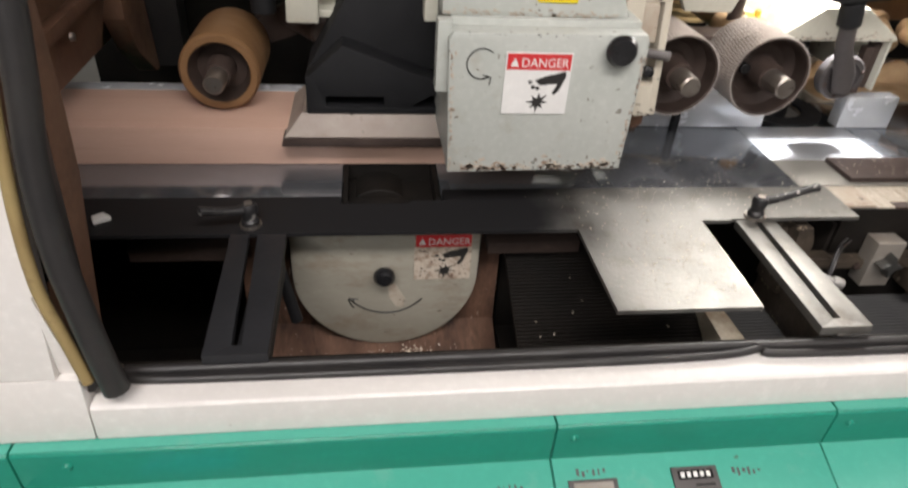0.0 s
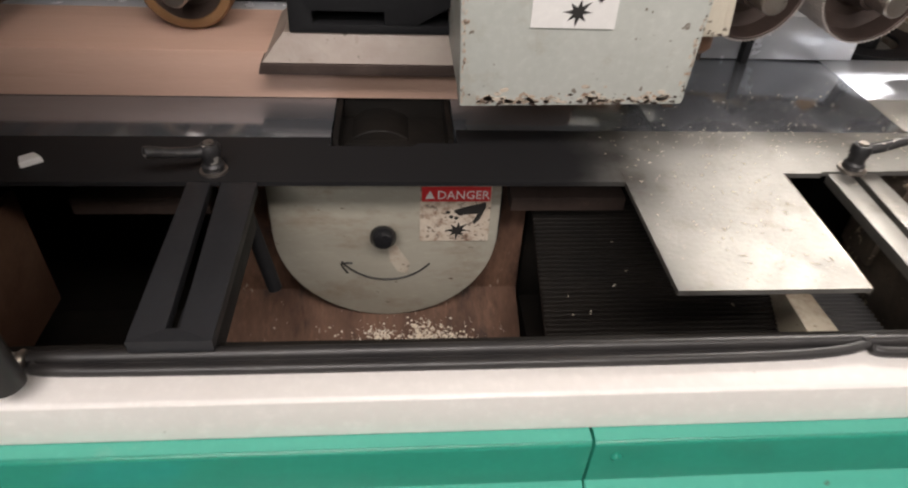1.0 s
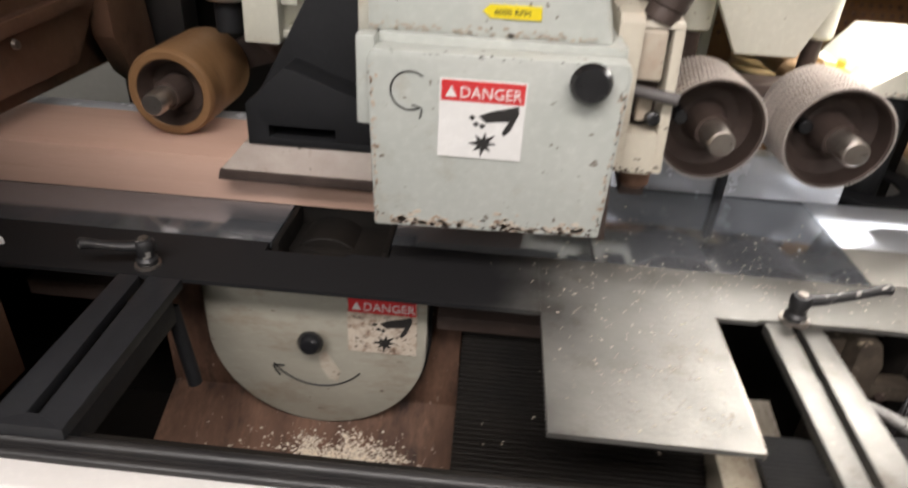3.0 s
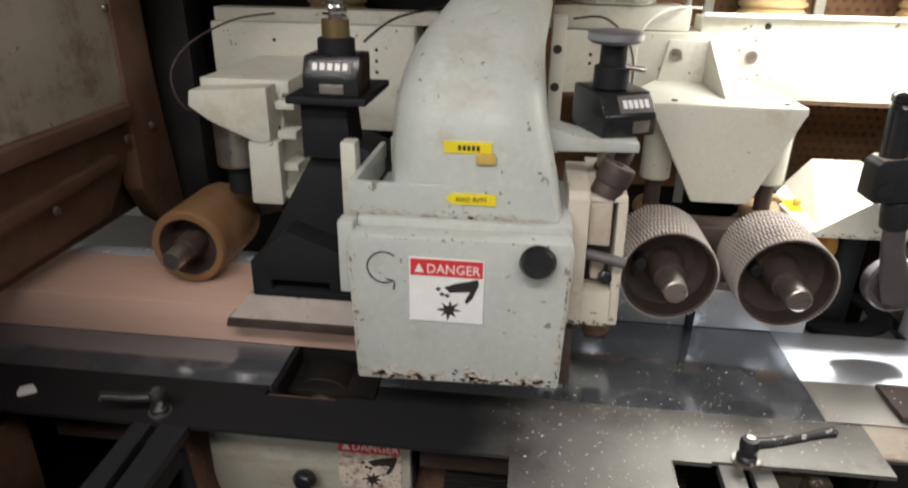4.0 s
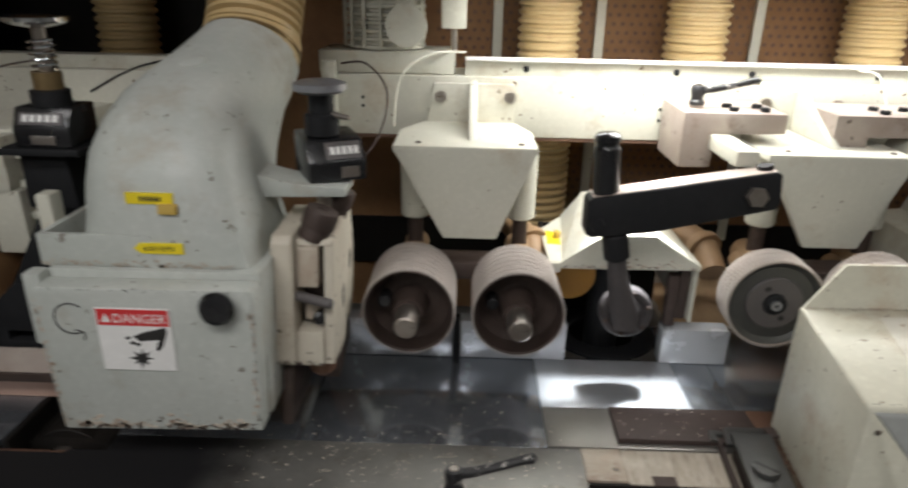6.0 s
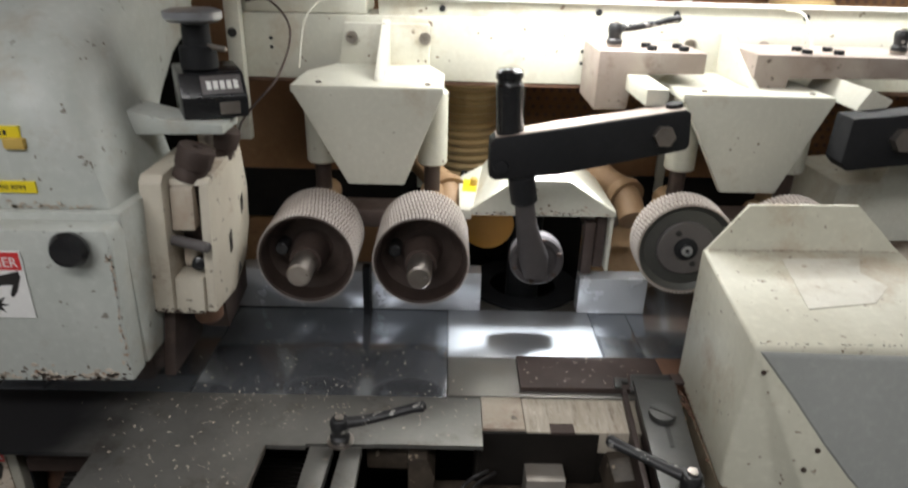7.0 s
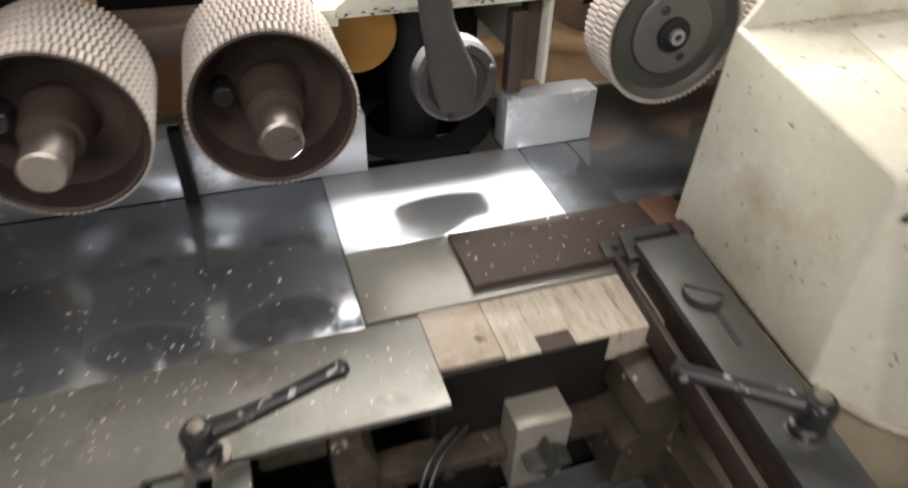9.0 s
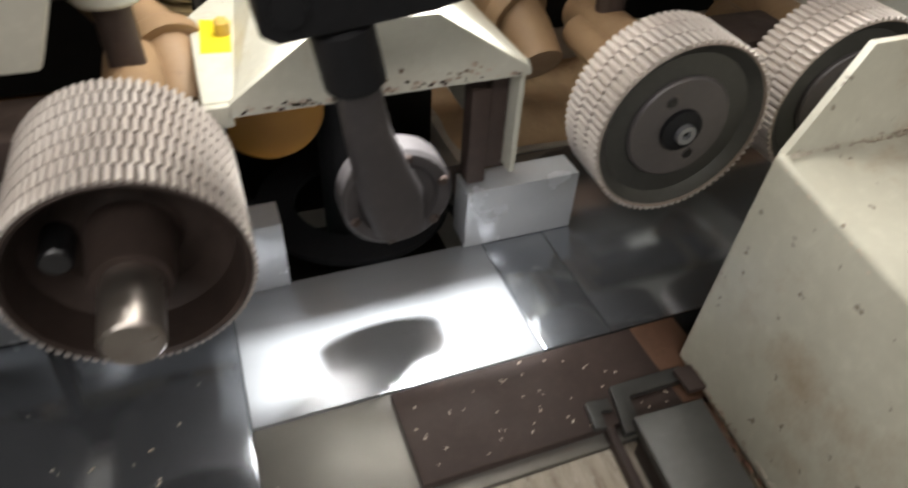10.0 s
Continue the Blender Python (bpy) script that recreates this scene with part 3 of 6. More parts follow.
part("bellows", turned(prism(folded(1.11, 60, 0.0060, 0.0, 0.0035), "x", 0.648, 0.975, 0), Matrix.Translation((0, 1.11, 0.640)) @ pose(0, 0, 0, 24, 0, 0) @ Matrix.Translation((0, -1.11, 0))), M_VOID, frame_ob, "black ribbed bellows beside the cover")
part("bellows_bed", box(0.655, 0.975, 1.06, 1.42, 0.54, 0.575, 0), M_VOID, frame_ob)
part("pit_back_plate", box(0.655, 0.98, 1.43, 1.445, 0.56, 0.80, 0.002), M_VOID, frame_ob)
part("side_plate", prism([(1.06, 0.60), (1.06, 0.70), (1.30, 0.78), (1.40, 0.78), (1.40, 0.60)], "x", 0.0, 0.008, 0.001), M_RUST, frame_ob, "rust-brown side plate")
part("sawdust_chute", prism([(1.05, 0.60), (1.42, 0.66), (1.42, 0.63), (1.05, 0.55)], "x", 0.985, 1.075, 0.002), M_WORNWOOD, frame_ob, "chute with pale sawdust")
part("pit_tray", box(0.09, 0.25, 1.36, 1.40, 0.772, 0.796, 0.003), M_RUSTWHEEL, frame_ob, "dusty rail under the arm")
part("bellows", prism(folded(1.06, 40, 0.0075, 0.674, 0.0065), "x", 1.135, 1.40, 0), M_BELLOWS, frame_ob, "black ribbed bellows over the slideway")
part("bellows", prism(folded(1.06, 40, 0.0075, 0.655, 0.0065), "x", 1.03, 1.111, 0), M_BELLOWS, frame_ob, "narrow black ribbed bellows")
part("bellows_bed", box(1.03, 1.41, 1.056, 1.37, 0.60, 0.645, 0), M_VOID, frame_ob)
part("slide_rail", box(1.112, 1.132, 1.058, 1.40, 0.62, 0.74, 0.003), M_GRIME, frame_ob, "dusty painted rail")
part("slide_rail", prism([(1.40, 1.06), (1.425, 1.06), (1.415, 1.40), (1.39, 1.40)], "z", 0.62, 0.745, 0.003), M_GRIME, frame_ob, "dusty painted rail")
part("pit_wall", box(1.19, 1.41, 1.372, 1.43, 0.62, 0.815, 0.003), M_VOID, frame_ob)
part("cross_bar", prism([(1.135, 0.742), (1.40, 0.742), (1.40, 0.764), (1.31, 0.764), (1.30, 0.757), (1.20, 0.757), (1.19, 0.764), (1.135, 0.764)], "y", 1.345, 1.371, 0.003), M_GRIME, frame_ob, "dusty cross bar")
part("pit_bracket", prism([(1.345, 0.70), (1.40, 0.70), (1.40, 0.812), (1.385, 0.822), (1.356, 0.818), (1.35, 0.79), (1.362, 0.772), (1.345, 0.755)], "y", 1.315, 1.371, 0.004), M_GRIME, frame_ob, "dusty casting corner")
part("pit_bracket", prism([(1.104, 0.70), (1.132, 0.70), (1.138, 0.80), (1.128, 0.83), (1.104, 0.83)], "y", 1.335, 1.40, 0.004), M_GRIME, frame_ob, "dusty upright casting")
part("pit_bracket", box(1.05, 1.103, 1.36, 1.40, 0.79, 0.818, 0.004), M_GRIME, frame_ob)
part("under_plate", box(1.196, 1.345, 1.366, 1.3715, 0.765, 0.846, 0.001), M_VOID, frame_ob, "black plate under the insert")
for k in range(3):
    part("bolt", lathe([(0, 0), (0.006, 0), (0.006, 0.005), (0.003, 0.006), (0, 0.006)], (1.155 + 0.042 * k, 1.3445, 0.749), (0, -1, 0), 6), M_RUSTWHEEL, frame_ob)
part("cable", tube([(1.205, 1.35, 0.80), (1.175, 1.325, 0.80), (1.158, 1.305, 0.765), (1.152, 1.30, 0.725), (1.156, 1.295, 0.684)], 0.0024, 8), M_RUBBER, frame_ob, "black cable in the pit")
part("cable", tube([(1.215, 1.352, 0.795), (1.185, 1.33, 0.79), (1.166, 1.308, 0.76), (1.159, 1.303, 0.72), (1.164, 1.297, 0.683)], 0.0022, 8), M_RUBBER, frame_ob, "black cable in the pit")
part("pit_block", box(0.93, 0.972, 1.29, 1.335, 0.62, 0.752, 0.004), M_RUSTWHEEL, frame_ob)
part("guide_block", prism([(0.930, 1.10), (0.975, 1.10), (0.968, 1.275), (0.938, 1.285)], "z", 0.60, 0.735, 0.003), M_SHEET, frame_ob, "stained brown guide block in the pit")
part("bright_edge", prism([(0.9242, 1.1315), (0.9262, 1.1315), (0.9332, 1.331), (0.9312, 1.331)], "z", T - 0.0085, T + 0.0004, 0.0004), M_STEEL, frame_ob, "worn bright plate edge")

# ---- ledge, rubber seal and green front ----
ledge = thing("front_ledge", (0.9, 1.02, 0.79), "white painted sheet metal ledge along the opening", "ledge", kind="structure")
part("ledge_sheet", prism([(1.0365, 0.777), (1.0395, 0.8180), (1.0430, 0.8205), (1.096, 0.8235), (1.096, 0.812), (1.046, 0.777)], "x", 0.1465, 2.4, 0.0012), M_LEDGE, ledge)
for x0, x1, n in ((0.172, 0.910, "rubber_seal"), (0.900, 2.0, "rubber_seal")):
    s = thing(n, ((x0 + x1) / 2, 1.075, 0.822), "black folded rubber seal lying along the ledge", "seal", "ledge seals")
    part("lip", tube([(x0, 1.083, 0.8295), (x0 + 0.1, 1.0835, 0.8295), (x1 - 0.12, 1.084, 0.8300), (x1, 1.086, 0.8285)], 0.0062, 10), M_RUBBER, s)
    part("core", box(x0 + 0.01, x1 - 0.05, 1.070, 1.086, 0.8225, 0.8285, 0.002), M_RUBBER, s)
    part("fold", tube([(x0 + 0.005, 1.078, 0.8275), (x0 + 0.03, 1.0715, 0.8265), (x0 + 0.25, 1.0700, 0.8260), (x1 - 0.10, 1.0715, 0.8260), (x1 - 0.01, 1.080, 0.8290)], 0.0052, 10), M_RUBBER, s)
part("clip", lathe([(0.009, -0.003), (0.0105, 0), (0.009, 0.003)], (0.168, 1.080, 0.8290), (1, 0, 0), 16), M_STEEL, s, "bright wire clip")

post = thing("side_panel", (0.0, 1.03, 0.79), "white painted side panel of the enclosure with black gasket", "panel", kind="structure")
part("panel_sheet", prism([(1.0365, 0.777), (1.0395, 0.8180), (1.0430, 0.858), (1.070, 0.858), (1.070, 0.777)], "x", -0.9, 0.1450, 0.0015), M_LEDGE, post)
part("panel_sheet", prism([(1.0432, 0.8585), (1.124, 1.36), (1.152, 1.36), (1.0712, 0.8585)], "x", -0.9, 0.1240, 0.0015), M_LEDGE, post)
part("corner_sheet", prism([(0.1242, 0.8585), (0.1445, 0.8585), (0.1340, 0.90), (0.1242, 0.955)], "y", 1.052, 1.060, 0.0006), M_LEDGE, post)
part("panel_edge", tube([(0.1520, 1.046, 0.852), (0.1400, 1.054, 0.905), (0.1280, 1.062, 0.955), (0.1250, 1.072, 1.02), (0.1290, 1.084, 1.10), (0.1360, 1.098, 1.19), (0.141, 1.112, 1.29)], 0.0062, 10), M_OCHRE, post, "ochre stained panel edge")
part("gasket", tube([(0.1765, 1.046, 0.840), (0.1690, 1.050, 0.885), (0.1600, 1.058, 0.945), (0.1520, 1.068, 1.00), (0.1505, 1.080, 1.075), (0.1565, 1.091, 1.145), (0.1620, 1.102, 1.22), (0.165, 1.114, 1.32)], 0.0135, 12), M_RUBBER, post, "black rubber edge gasket")
part("gasket_web", prism([(1.052, 0.83), (1.122, 1.31), (1.142, 1.31), (1.085, 0.83)], "x", 0.141, 0.153, 0.003), M_RUBBER, post)
part("jamb", prism([(1.088, 0.835), (1.108, 0.875), (1.132, 0.955), (1.156, 1.03), (1.166, 1.12), (1.166, 1.31), (1.144, 1.31)], "x", 0.141, 0.152, 0.002), M_RUST, post, "rust-brown inner jamb")

for x0, x1 in ((-0.9, 0.062), (0.064, 0.641), (0.643, 0.988), (0.990, 2.4)):
    g = thing("green_panel", ((x0 + x1) / 2, 0.98, 0.3), "bright green painted folded front panel", "panel", "green front panels", "structure")
    # Upright fold darker, shelf and fold top lighter: light painted by two greens.
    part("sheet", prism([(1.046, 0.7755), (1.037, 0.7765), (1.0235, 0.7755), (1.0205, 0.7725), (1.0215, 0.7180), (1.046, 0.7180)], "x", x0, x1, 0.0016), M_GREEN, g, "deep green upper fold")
    part("fold_top", box(x0 + 0.0005, x1 - 0.0005, 1.0232, 1.0360, 0.7764, 0.7769, 0.0), M_GREEN_LIT, g, "top of the fold in a painted lit green")
    part("shelf", prism([(1.046, 0.7175), (1.0215, 0.7175), (0.962, 0.695), (0.962, 0.12), (1.046, 0.12)], "x", x0, x1, 0.0016), M_GREEN_LIT, g, "green shelf and front in a painted lit tone")
    for k in (0.022,):
        part("screw", lathe([(0, 0), (0.005, 0), (0.0055, 0.0015), (0.003, 0.004), (0, 0.004)], (x0 + k + 0.03 * (x0 < 0.3), 1.0212, 0.755), (0, -1, 0.0), 14), M_GREEN, g)
part("base", box(-0.9, 2.4, 1.035, 2.2, 0.0, 0.33, 0.004), M_GREEN, frame_ob, "green painted base")

# signs, counters and dials of the green front; the shelf rises from (.962, .695) at a gentle slope
SL = Vector((0, 0.05, 0.019)).normalized()
SN = Vector((0, -SL.z, SL.y))


def on_slope(x, u, lift=0.0):
    """Matrix at x, a share u up the slope, with local x along the machine, y up the slope, z outwards."""
    p = Vector((x, 0.962 + 0.05 * u, 0.695 + 0.019 * u)) + SN * lift
    m = Matrix(((1, 0, 0, p.x), (0, SL.y, SN.y, p.y), (0, SL.z, SN.z, p.z), (0, 0, 0, 1)))
    return m


def slope_box(x0, x1, u0, u1, h, bevel=0.0006, lift=0.0004, bm=None):
    L = 0.0535
    own = turned(box(x0, x1, u0 * L, u1 * L, 0, h, bevel), on_slope(0, 0, lift))
    return join(bm, own)


cy = thing("direction_label", (0.21, 0.98, 0.65), "cyan sticker with arrows and a dial mark on green panel", "sticker")
part("sheet", slope_box(0.172, 0.277, 0.12, 0.95, 0.0006, 0), M_CYAN, cy)
for x, up in ((0.197, 1), (0.254, -1)):
    bm = slope_box(x - 0.0015, x + 0.0015, 0.30, 0.75, 0.0004, 0, 0.0012)
    tip, back = (0.80, 0.62) if up > 0 else (0.26, 0.44)
    own = prism([(x - 0.006, back * 0.0535), (x + 0.006, back * 0.0535), (x, tip * 0.0535)], "z", 0, 0.0004, 0)
    join(bm, turned(own, on_slope(0, 0, 0.0012)))
    part("arrow", bm, M_INK, cy, "black arrow")
part("dial_mark", turned(lathe([(0.0095, 0), (0.012, 0), (0.012, 0.0004), (0.0095, 0.0004), (0.0095, 0)], (0.2245, 0.53 * 0.0535, 0), (0, 0, 1), 24), on_slope(0, 0, 0.0012)), M_INK, cy)
for x, u, t in ((0.182, 0.42, "+"), (0.266, 0.42, "-")):
    words("sign_mark", t, 0.016, on_slope(x - 0.004, u, 0.0013), M_INK, cy)
for x0, x1, u in ((0.187, 0.209, 0.86), (0.240, 0.266, 0.16)):
    part("caption", slope_box(x0, x1, u, u + 0.05, 0.0004, 0, 0.0012), M_INK, cy, "unreadable handwriting")


def counter_window(x0, x1, u0, u1, label, two=False, plate=False):
    c = thing("counter", ((x0 + x1) / 2, 0.98, 0.64), label, "counter", "position counters")
    part("plate", slope_box(x0, x1, u0, u1, 0.003, 0.0008), M_GREYPLATE, c)
    du = u1 - u0
    rows = ((0.12, 0.38), (0.66, 0.9)) if two else ((0.15, 0.45),) if plate else ((0.2, 0.7),)
    w = x1 - x0
    for a, b in rows:
        win = part("window", slope_box(x0 + 0.12 * w, x1 - 0.12 * w, u0 + a * du, u0 + b * du, 0.0006, 0, 0.0036), M_BLACK, c)
        for i in range(5):
            xa = x0 + w * (0.17 + 0.14 * i)
            part("digit", slope_box(xa, xa + 0.085 * w, u0 + (a + 0.05) * du, u0 + (b - 0.05) * du, 0.0004, 0, 0.0044), M_WHITE, win)
    if plate and not two:
        part("symbol", slope_box(x0 + 0.1 * w, x1 - 0.1 * w, u0 + 0.6 * du, u0 + 0.9 * du, 0.0004, 0, 0.0036), M_STEEL, c, "pale engraved symbol")
    if two:
        part("symbol", slope_box(x0 + 0.45 * w, x1 - 0.12 * w, u0 + 0.46 * du, u0 + 0.54 * du, 0.0004, 0, 0.0036), M_INK, c)
    return c


counter_window(0.300, 0.346, 0.13, 0.45, "small black digit counter on green panel")
counter_window(0.564, 0.611, 0.06, 0.40, "small black digit counter on green panel")
counter_window(0.658, 0.717, 0.02, 0.70, "grey plate with a digit counter on green panel", plate=True)
counter_window(0.785, 0.842, 0.02, 0.84, "grey plate with two digit counters on green panel", two=True, plate=True)
for x, h, r, mat in ((0.325, 0.652, 0.015, M_STEEL), (0.588, 0.655, 0.018, M_STEEL), (0.695, 0.648, 0.018, M_STEEL), (0.82, 0.648, 0.020, M_STEEL), (0.952, 0.64, 0.015, M_BLACK)):
    d = thing("dial_knob", (x, 0.958, h), "round knob on the green front panel", "knob", "front dials")
    part("dial", lathe([(0, 0), (r, 0), (r, 0.006), (r * 0.8, 0.012), (r * 0.75, 0.018), (0, 0.018)], (x, 0.9615, h), (0, -1, 0), 24), mat, d)
lk = thing("panel_latch", (1.06, 0.96, 0.62), "steel flush latch plate on the green front panel", "latch")
part("plate", box(1.02, 1.10, 0.9585, 0.9615, 0.60, 0.642, 0.0012), M_STEEL, lk)
part("grip", box(1.045, 1.07, 0.954, 0.9582, 0.61, 0.633, 0.0012), M_BLACK, lk)
hw = thing("handwriting", (0.6, 0.98, 0.70), "faint handwritten marks on the green panel", "marking")
rng = random.Random(3)
for x0, u0, n in ((0.358, 0.2, 6), (0.575, 0.55, 5), (0.67, 0.8, 6), (0.862, 0.62, 6)):
    for i in range(n):
        x = x0 + i * 0.0065
        part("stroke", slope_box(x, x + rng.uniform(0.001, 0.004), u0 + rng.uniform(-0.05, 0.05), u0 + rng.uniform(0.08, 0.16), 0.0002, 0, 0.0003), M_GREYPLATE, hw)

# ---- the board on the bed, fence ----
solid("wood_board", box(-0.85, 0.72, 1.515, 1.664, T + 0.0006, 0.9145, 0.0015), M_WOOD, "thick planed pale pine board lying on the bed", "board")
fence = thing("fence", (0.9, 1.68, T), "ground steel guide fence along the bed", "fence")
part("fence_bar", box(-0.9, 0.40, 1.667, 1.699, T + 0.0006, 0.9135, 0.0015), M_FENCE, fence)
part("fence_bar", box(0.402, 1.02, 1.667, 1.699, T + 0.0006, 0.920, 0.0015), M_FENCE, fence)
part("fence_bar", box(1.024, 1.204, 1.667, 1.699, T + 0.0006, 0.920, 0.0015), M_FENCE, fence)
part("fence_bar", box(1.366, 1.478, 1.667, 1.699, T + 0.0006, 0.915, 0.0015), M_FENCE, fence)
part("fence_tongue", box(1.012, 1.023, 1.65, 1.666, T + 0.0006, 0.935, 0.001), M_CAST, fence, "thin dark guide tongue")

# inserts at the right of the bed
ins = thing("wood_insert", (1.30, 1.40, 0.81), "worn pale wooden insert in the bed front", "insert")
part("insert", box(1.252, 1.412, 1.368, 1.4362, T - 0.035, T - 0.002, 0.002), M_WORNWOOD, ins)
part("notch", box(1.283, 1.314, 1.3660, 1.384, T - 0.006, T - 0.0012, 0.0008), M_RUSTWHEEL, ins, "dark notch block")
part("side_piece", box(1.197, 1.2512, 1.372, 1.4362, T - 0.03, T - 0.001, 0.001), M_DUSTY, ins, "brown stained end piece")
strip = thing("steel_strip", (1.376, 1.485, T), "dark brown flat steel strip lying on the bed", "strip")
part("bar", box(1.252, 1.4575, 1.447, 1.524, T + 0.0006, T + 0.0085, 0.001), M_BARE, strip)
part("rusty_end", box(1.4577, 1.50, 1.447, 1.524, T + 0.0006, T + 0.0085, 0.001), M_RUST, strip, "orange-rusted end beside the hood")

# ---- clamping levers ----


def clamp_lever(base, yaw, length, mat_arm, washer, label, rise=0.012):
    b = Vector(base)
    lv = thing("clamp_lever", base, label, "lever", "clamping levers")
    part("washer", lathe([(0, 0), (washer, 0), (washer, 0.003), (0.4 * washer, 0.003), (0, 0.003)], b, (0, 0, 1), 24), M_STEEL, lv, "bright steel washer")
    part("hub", lathe([(0, 0.003), (0.012, 0.003), (0.0125, 0.009), (0.010, 0.012), (0.010, 0.018), (0.0115, 0.021), (0.012, 0.030), (0.0095, 0.0345), (0, 0.035)], b, (0, 0, 1), 20), mat_arm, lv)
    part("screw", lathe([(0, 0.035), (0.0055, 0.0351), (0.0055, 0.0372), (0, 0.0374)], b, (0, 0, 1), 12), M_STEEL, lv)
    d = Vector((math.cos(radians(yaw)), math.sin(radians(yaw)), 0))
    s = Vector((-d.y, d.x, 0))
    rings = []
    for u, w, h, lift in ((0.0, 0.0085, 0.0075, 0.027), (0.25, 0.0075, 0.006, 0.028), (0.6, 0.006, 0.0055, 0.028 + rise * 0.5), (0.85, 0.0065, 0.006, 0.028 + rise), (0.96, 0.0075, 0.007, 0.029 + rise), (1.0, 0.004, 0.004, 0.029 + rise)):
        c = b + d * (u * length) + Vector((0, 0, lift))
        rings.append([c + s * (w * math.cos(a)) + Vector((0, 0, h * math.sin(a))) for a in np.linspace(0, 2 * math.pi, 13)[:-1]])
    part("arm", loft(rings), mat_arm, lv)
    return lv


clamp_lever((1.022, 1.341, T + 0.0006), 10, 0.105, M_LEVER, 0.0165, "black clamping lever on a bright washer")
clamp_lever((0.272, 1.335, T + 0.0006), 208, 0.066, M_LEVER, 0.015, "black clamping lever on the dark slide plate")
lw = thing("lower_lever", (1.06, 1.3, 0.78), "worn steel lever under the slide plate", "lever")
part("arm", tube([(1.045, 1.29, 0.80), (1.10, 1.275, 0.79), (1.132, 1.262, 0.782)], 0.0065, 10), M_ALU, lw)
part("grip", lathe([(0, 0), (0.008, 0.001), (0.0095, 0.008), (0.0075, 0.017), (0, 0.018)], (1.13, 1.263, 0.783), (0.9, -0.3, -0.2), 14), M_ALU, lw)

# star knob block
sb = thing("star_knob_block", (1.275, 1.34, 0.74), "worn steel block with a four-pointed star knob", "clamp")
part("block", box(1.252, 1.302, 1.333, 1.3655, 0.714, 0.800, 0.002), M_STEELBLOCK, sb)
star = []
for i in range(16):
    a = math.pi / 2 + 2 * math.pi * i / 16
    r = (0.0215, 0.0115, 0.0080, 0.0115)[i % 4]
    star.append((1.277 + r * math.cos(a), 0.765 + r * math.sin(a)))
part("star_knob", prism(star, "y", 1.312, 1.3325, 0.003), M_GUN, sb, "dark four-pointed knob")

# holder plate beside the big hood
hp = thing("holder_plate", (1.41, 1.32, T), "dark slotted steel holder plate beside the hood", "plate")
H = T + 0.036
part("plate", prism([(1.373, 1.172), (1.419, 1.170), (1.4535, 1.432), (1.3985, 1.434)], "z", H - 0.008, H, 0.0012), M_GUN, hp)
part("under_bar", prism([(1.379, 1.182), (1.419, 1.180), (1.4525, 1.428), (1.4045, 1.428)], "z", T - 0.012, H - 0.0085, 0.002), M_BARE, hp, "brown bar under the plate")
part("side_strip", prism([(1.366, 1.19), (1.3725, 1.188), (1.3975, 1.45), (1.391, 1.45)], "z", T - 0.02, T + 0.008, 0.001), M_BARE, hp, "brown side strip")
part("fork", prism([(1.3985, 1.4345), (1.412, 1.4340), (1.418, 1.462), (1.470, 1.462), (1.470, 1.474), (1.408, 1.474)], "z", T + 0.0088, T + 0.0150, 0.001), M_GUN, hp, "dark fork end")
part("claw", prism([(1.380, 1.446), (1.389, 1.444), (1.392, 1.458), (1.401, 1.456), (1.402, 1.466), (1.384, 1.468)], "z", T + 0.0088, T + 0.0135, 0.0008), M_GUN, hp)
part("fork_tip", box(1.460, 1.476, 1.448, 1.470, T + 0.0152, T + 0.020, 0.002), M_BARE, hp)
part("slotted_screw", lathe([(0, 0), (0.0155, 0), (0.0165, 0.003), (0.0155, 0.0065), (0, 0.007)], (1.4145, 1.355, H + 0.0001), (0, 0, 1), 28), M_GUN, hp)
part("screw_slot", turned(box(-0.0155, 0.0155, -0.0016, 0.0016, 0, 0.0007, 0), Matrix.Translation((1.4145, 1.355, H + 0.0069)) @ pose(0, 0, 0, 0, 0, -40)), M_INK, hp)
part("plate_slot", prism([(1.4085, 1.300), (1.4135, 1.300), (1.4185, 1.338), (1.4135, 1.338)], "z", H, H + 0.0007, 0), M_INK, hp)
part("end_knob", lathe([(0, 0), (0.012, 0.002), (0.017, 0.012), (0.017, 0.028), (0.011, 0.042), (0, 0.044)], (1.411, 1.192, T - 0.012), (0.2, -0.35, -0.9), 18), M_RUBBER, hp, "black clamp knob under the plate end")
clamp_lever((1.4025, 1.222, H + 0.0002), 147, 0.092, M_LEVER, 0.0125, "black clamping lever with a worn bright tip", rise=0.004)
solid("white_offcut", prism([(0.066, 1.338), (0.085, 1.352), (0.072, 1.362), (0.060, 1.352)], "z", T + 0.0006, T + 0.008, 0.001), M_WHITE, "small white offcut lying on the black plate", "offcut")

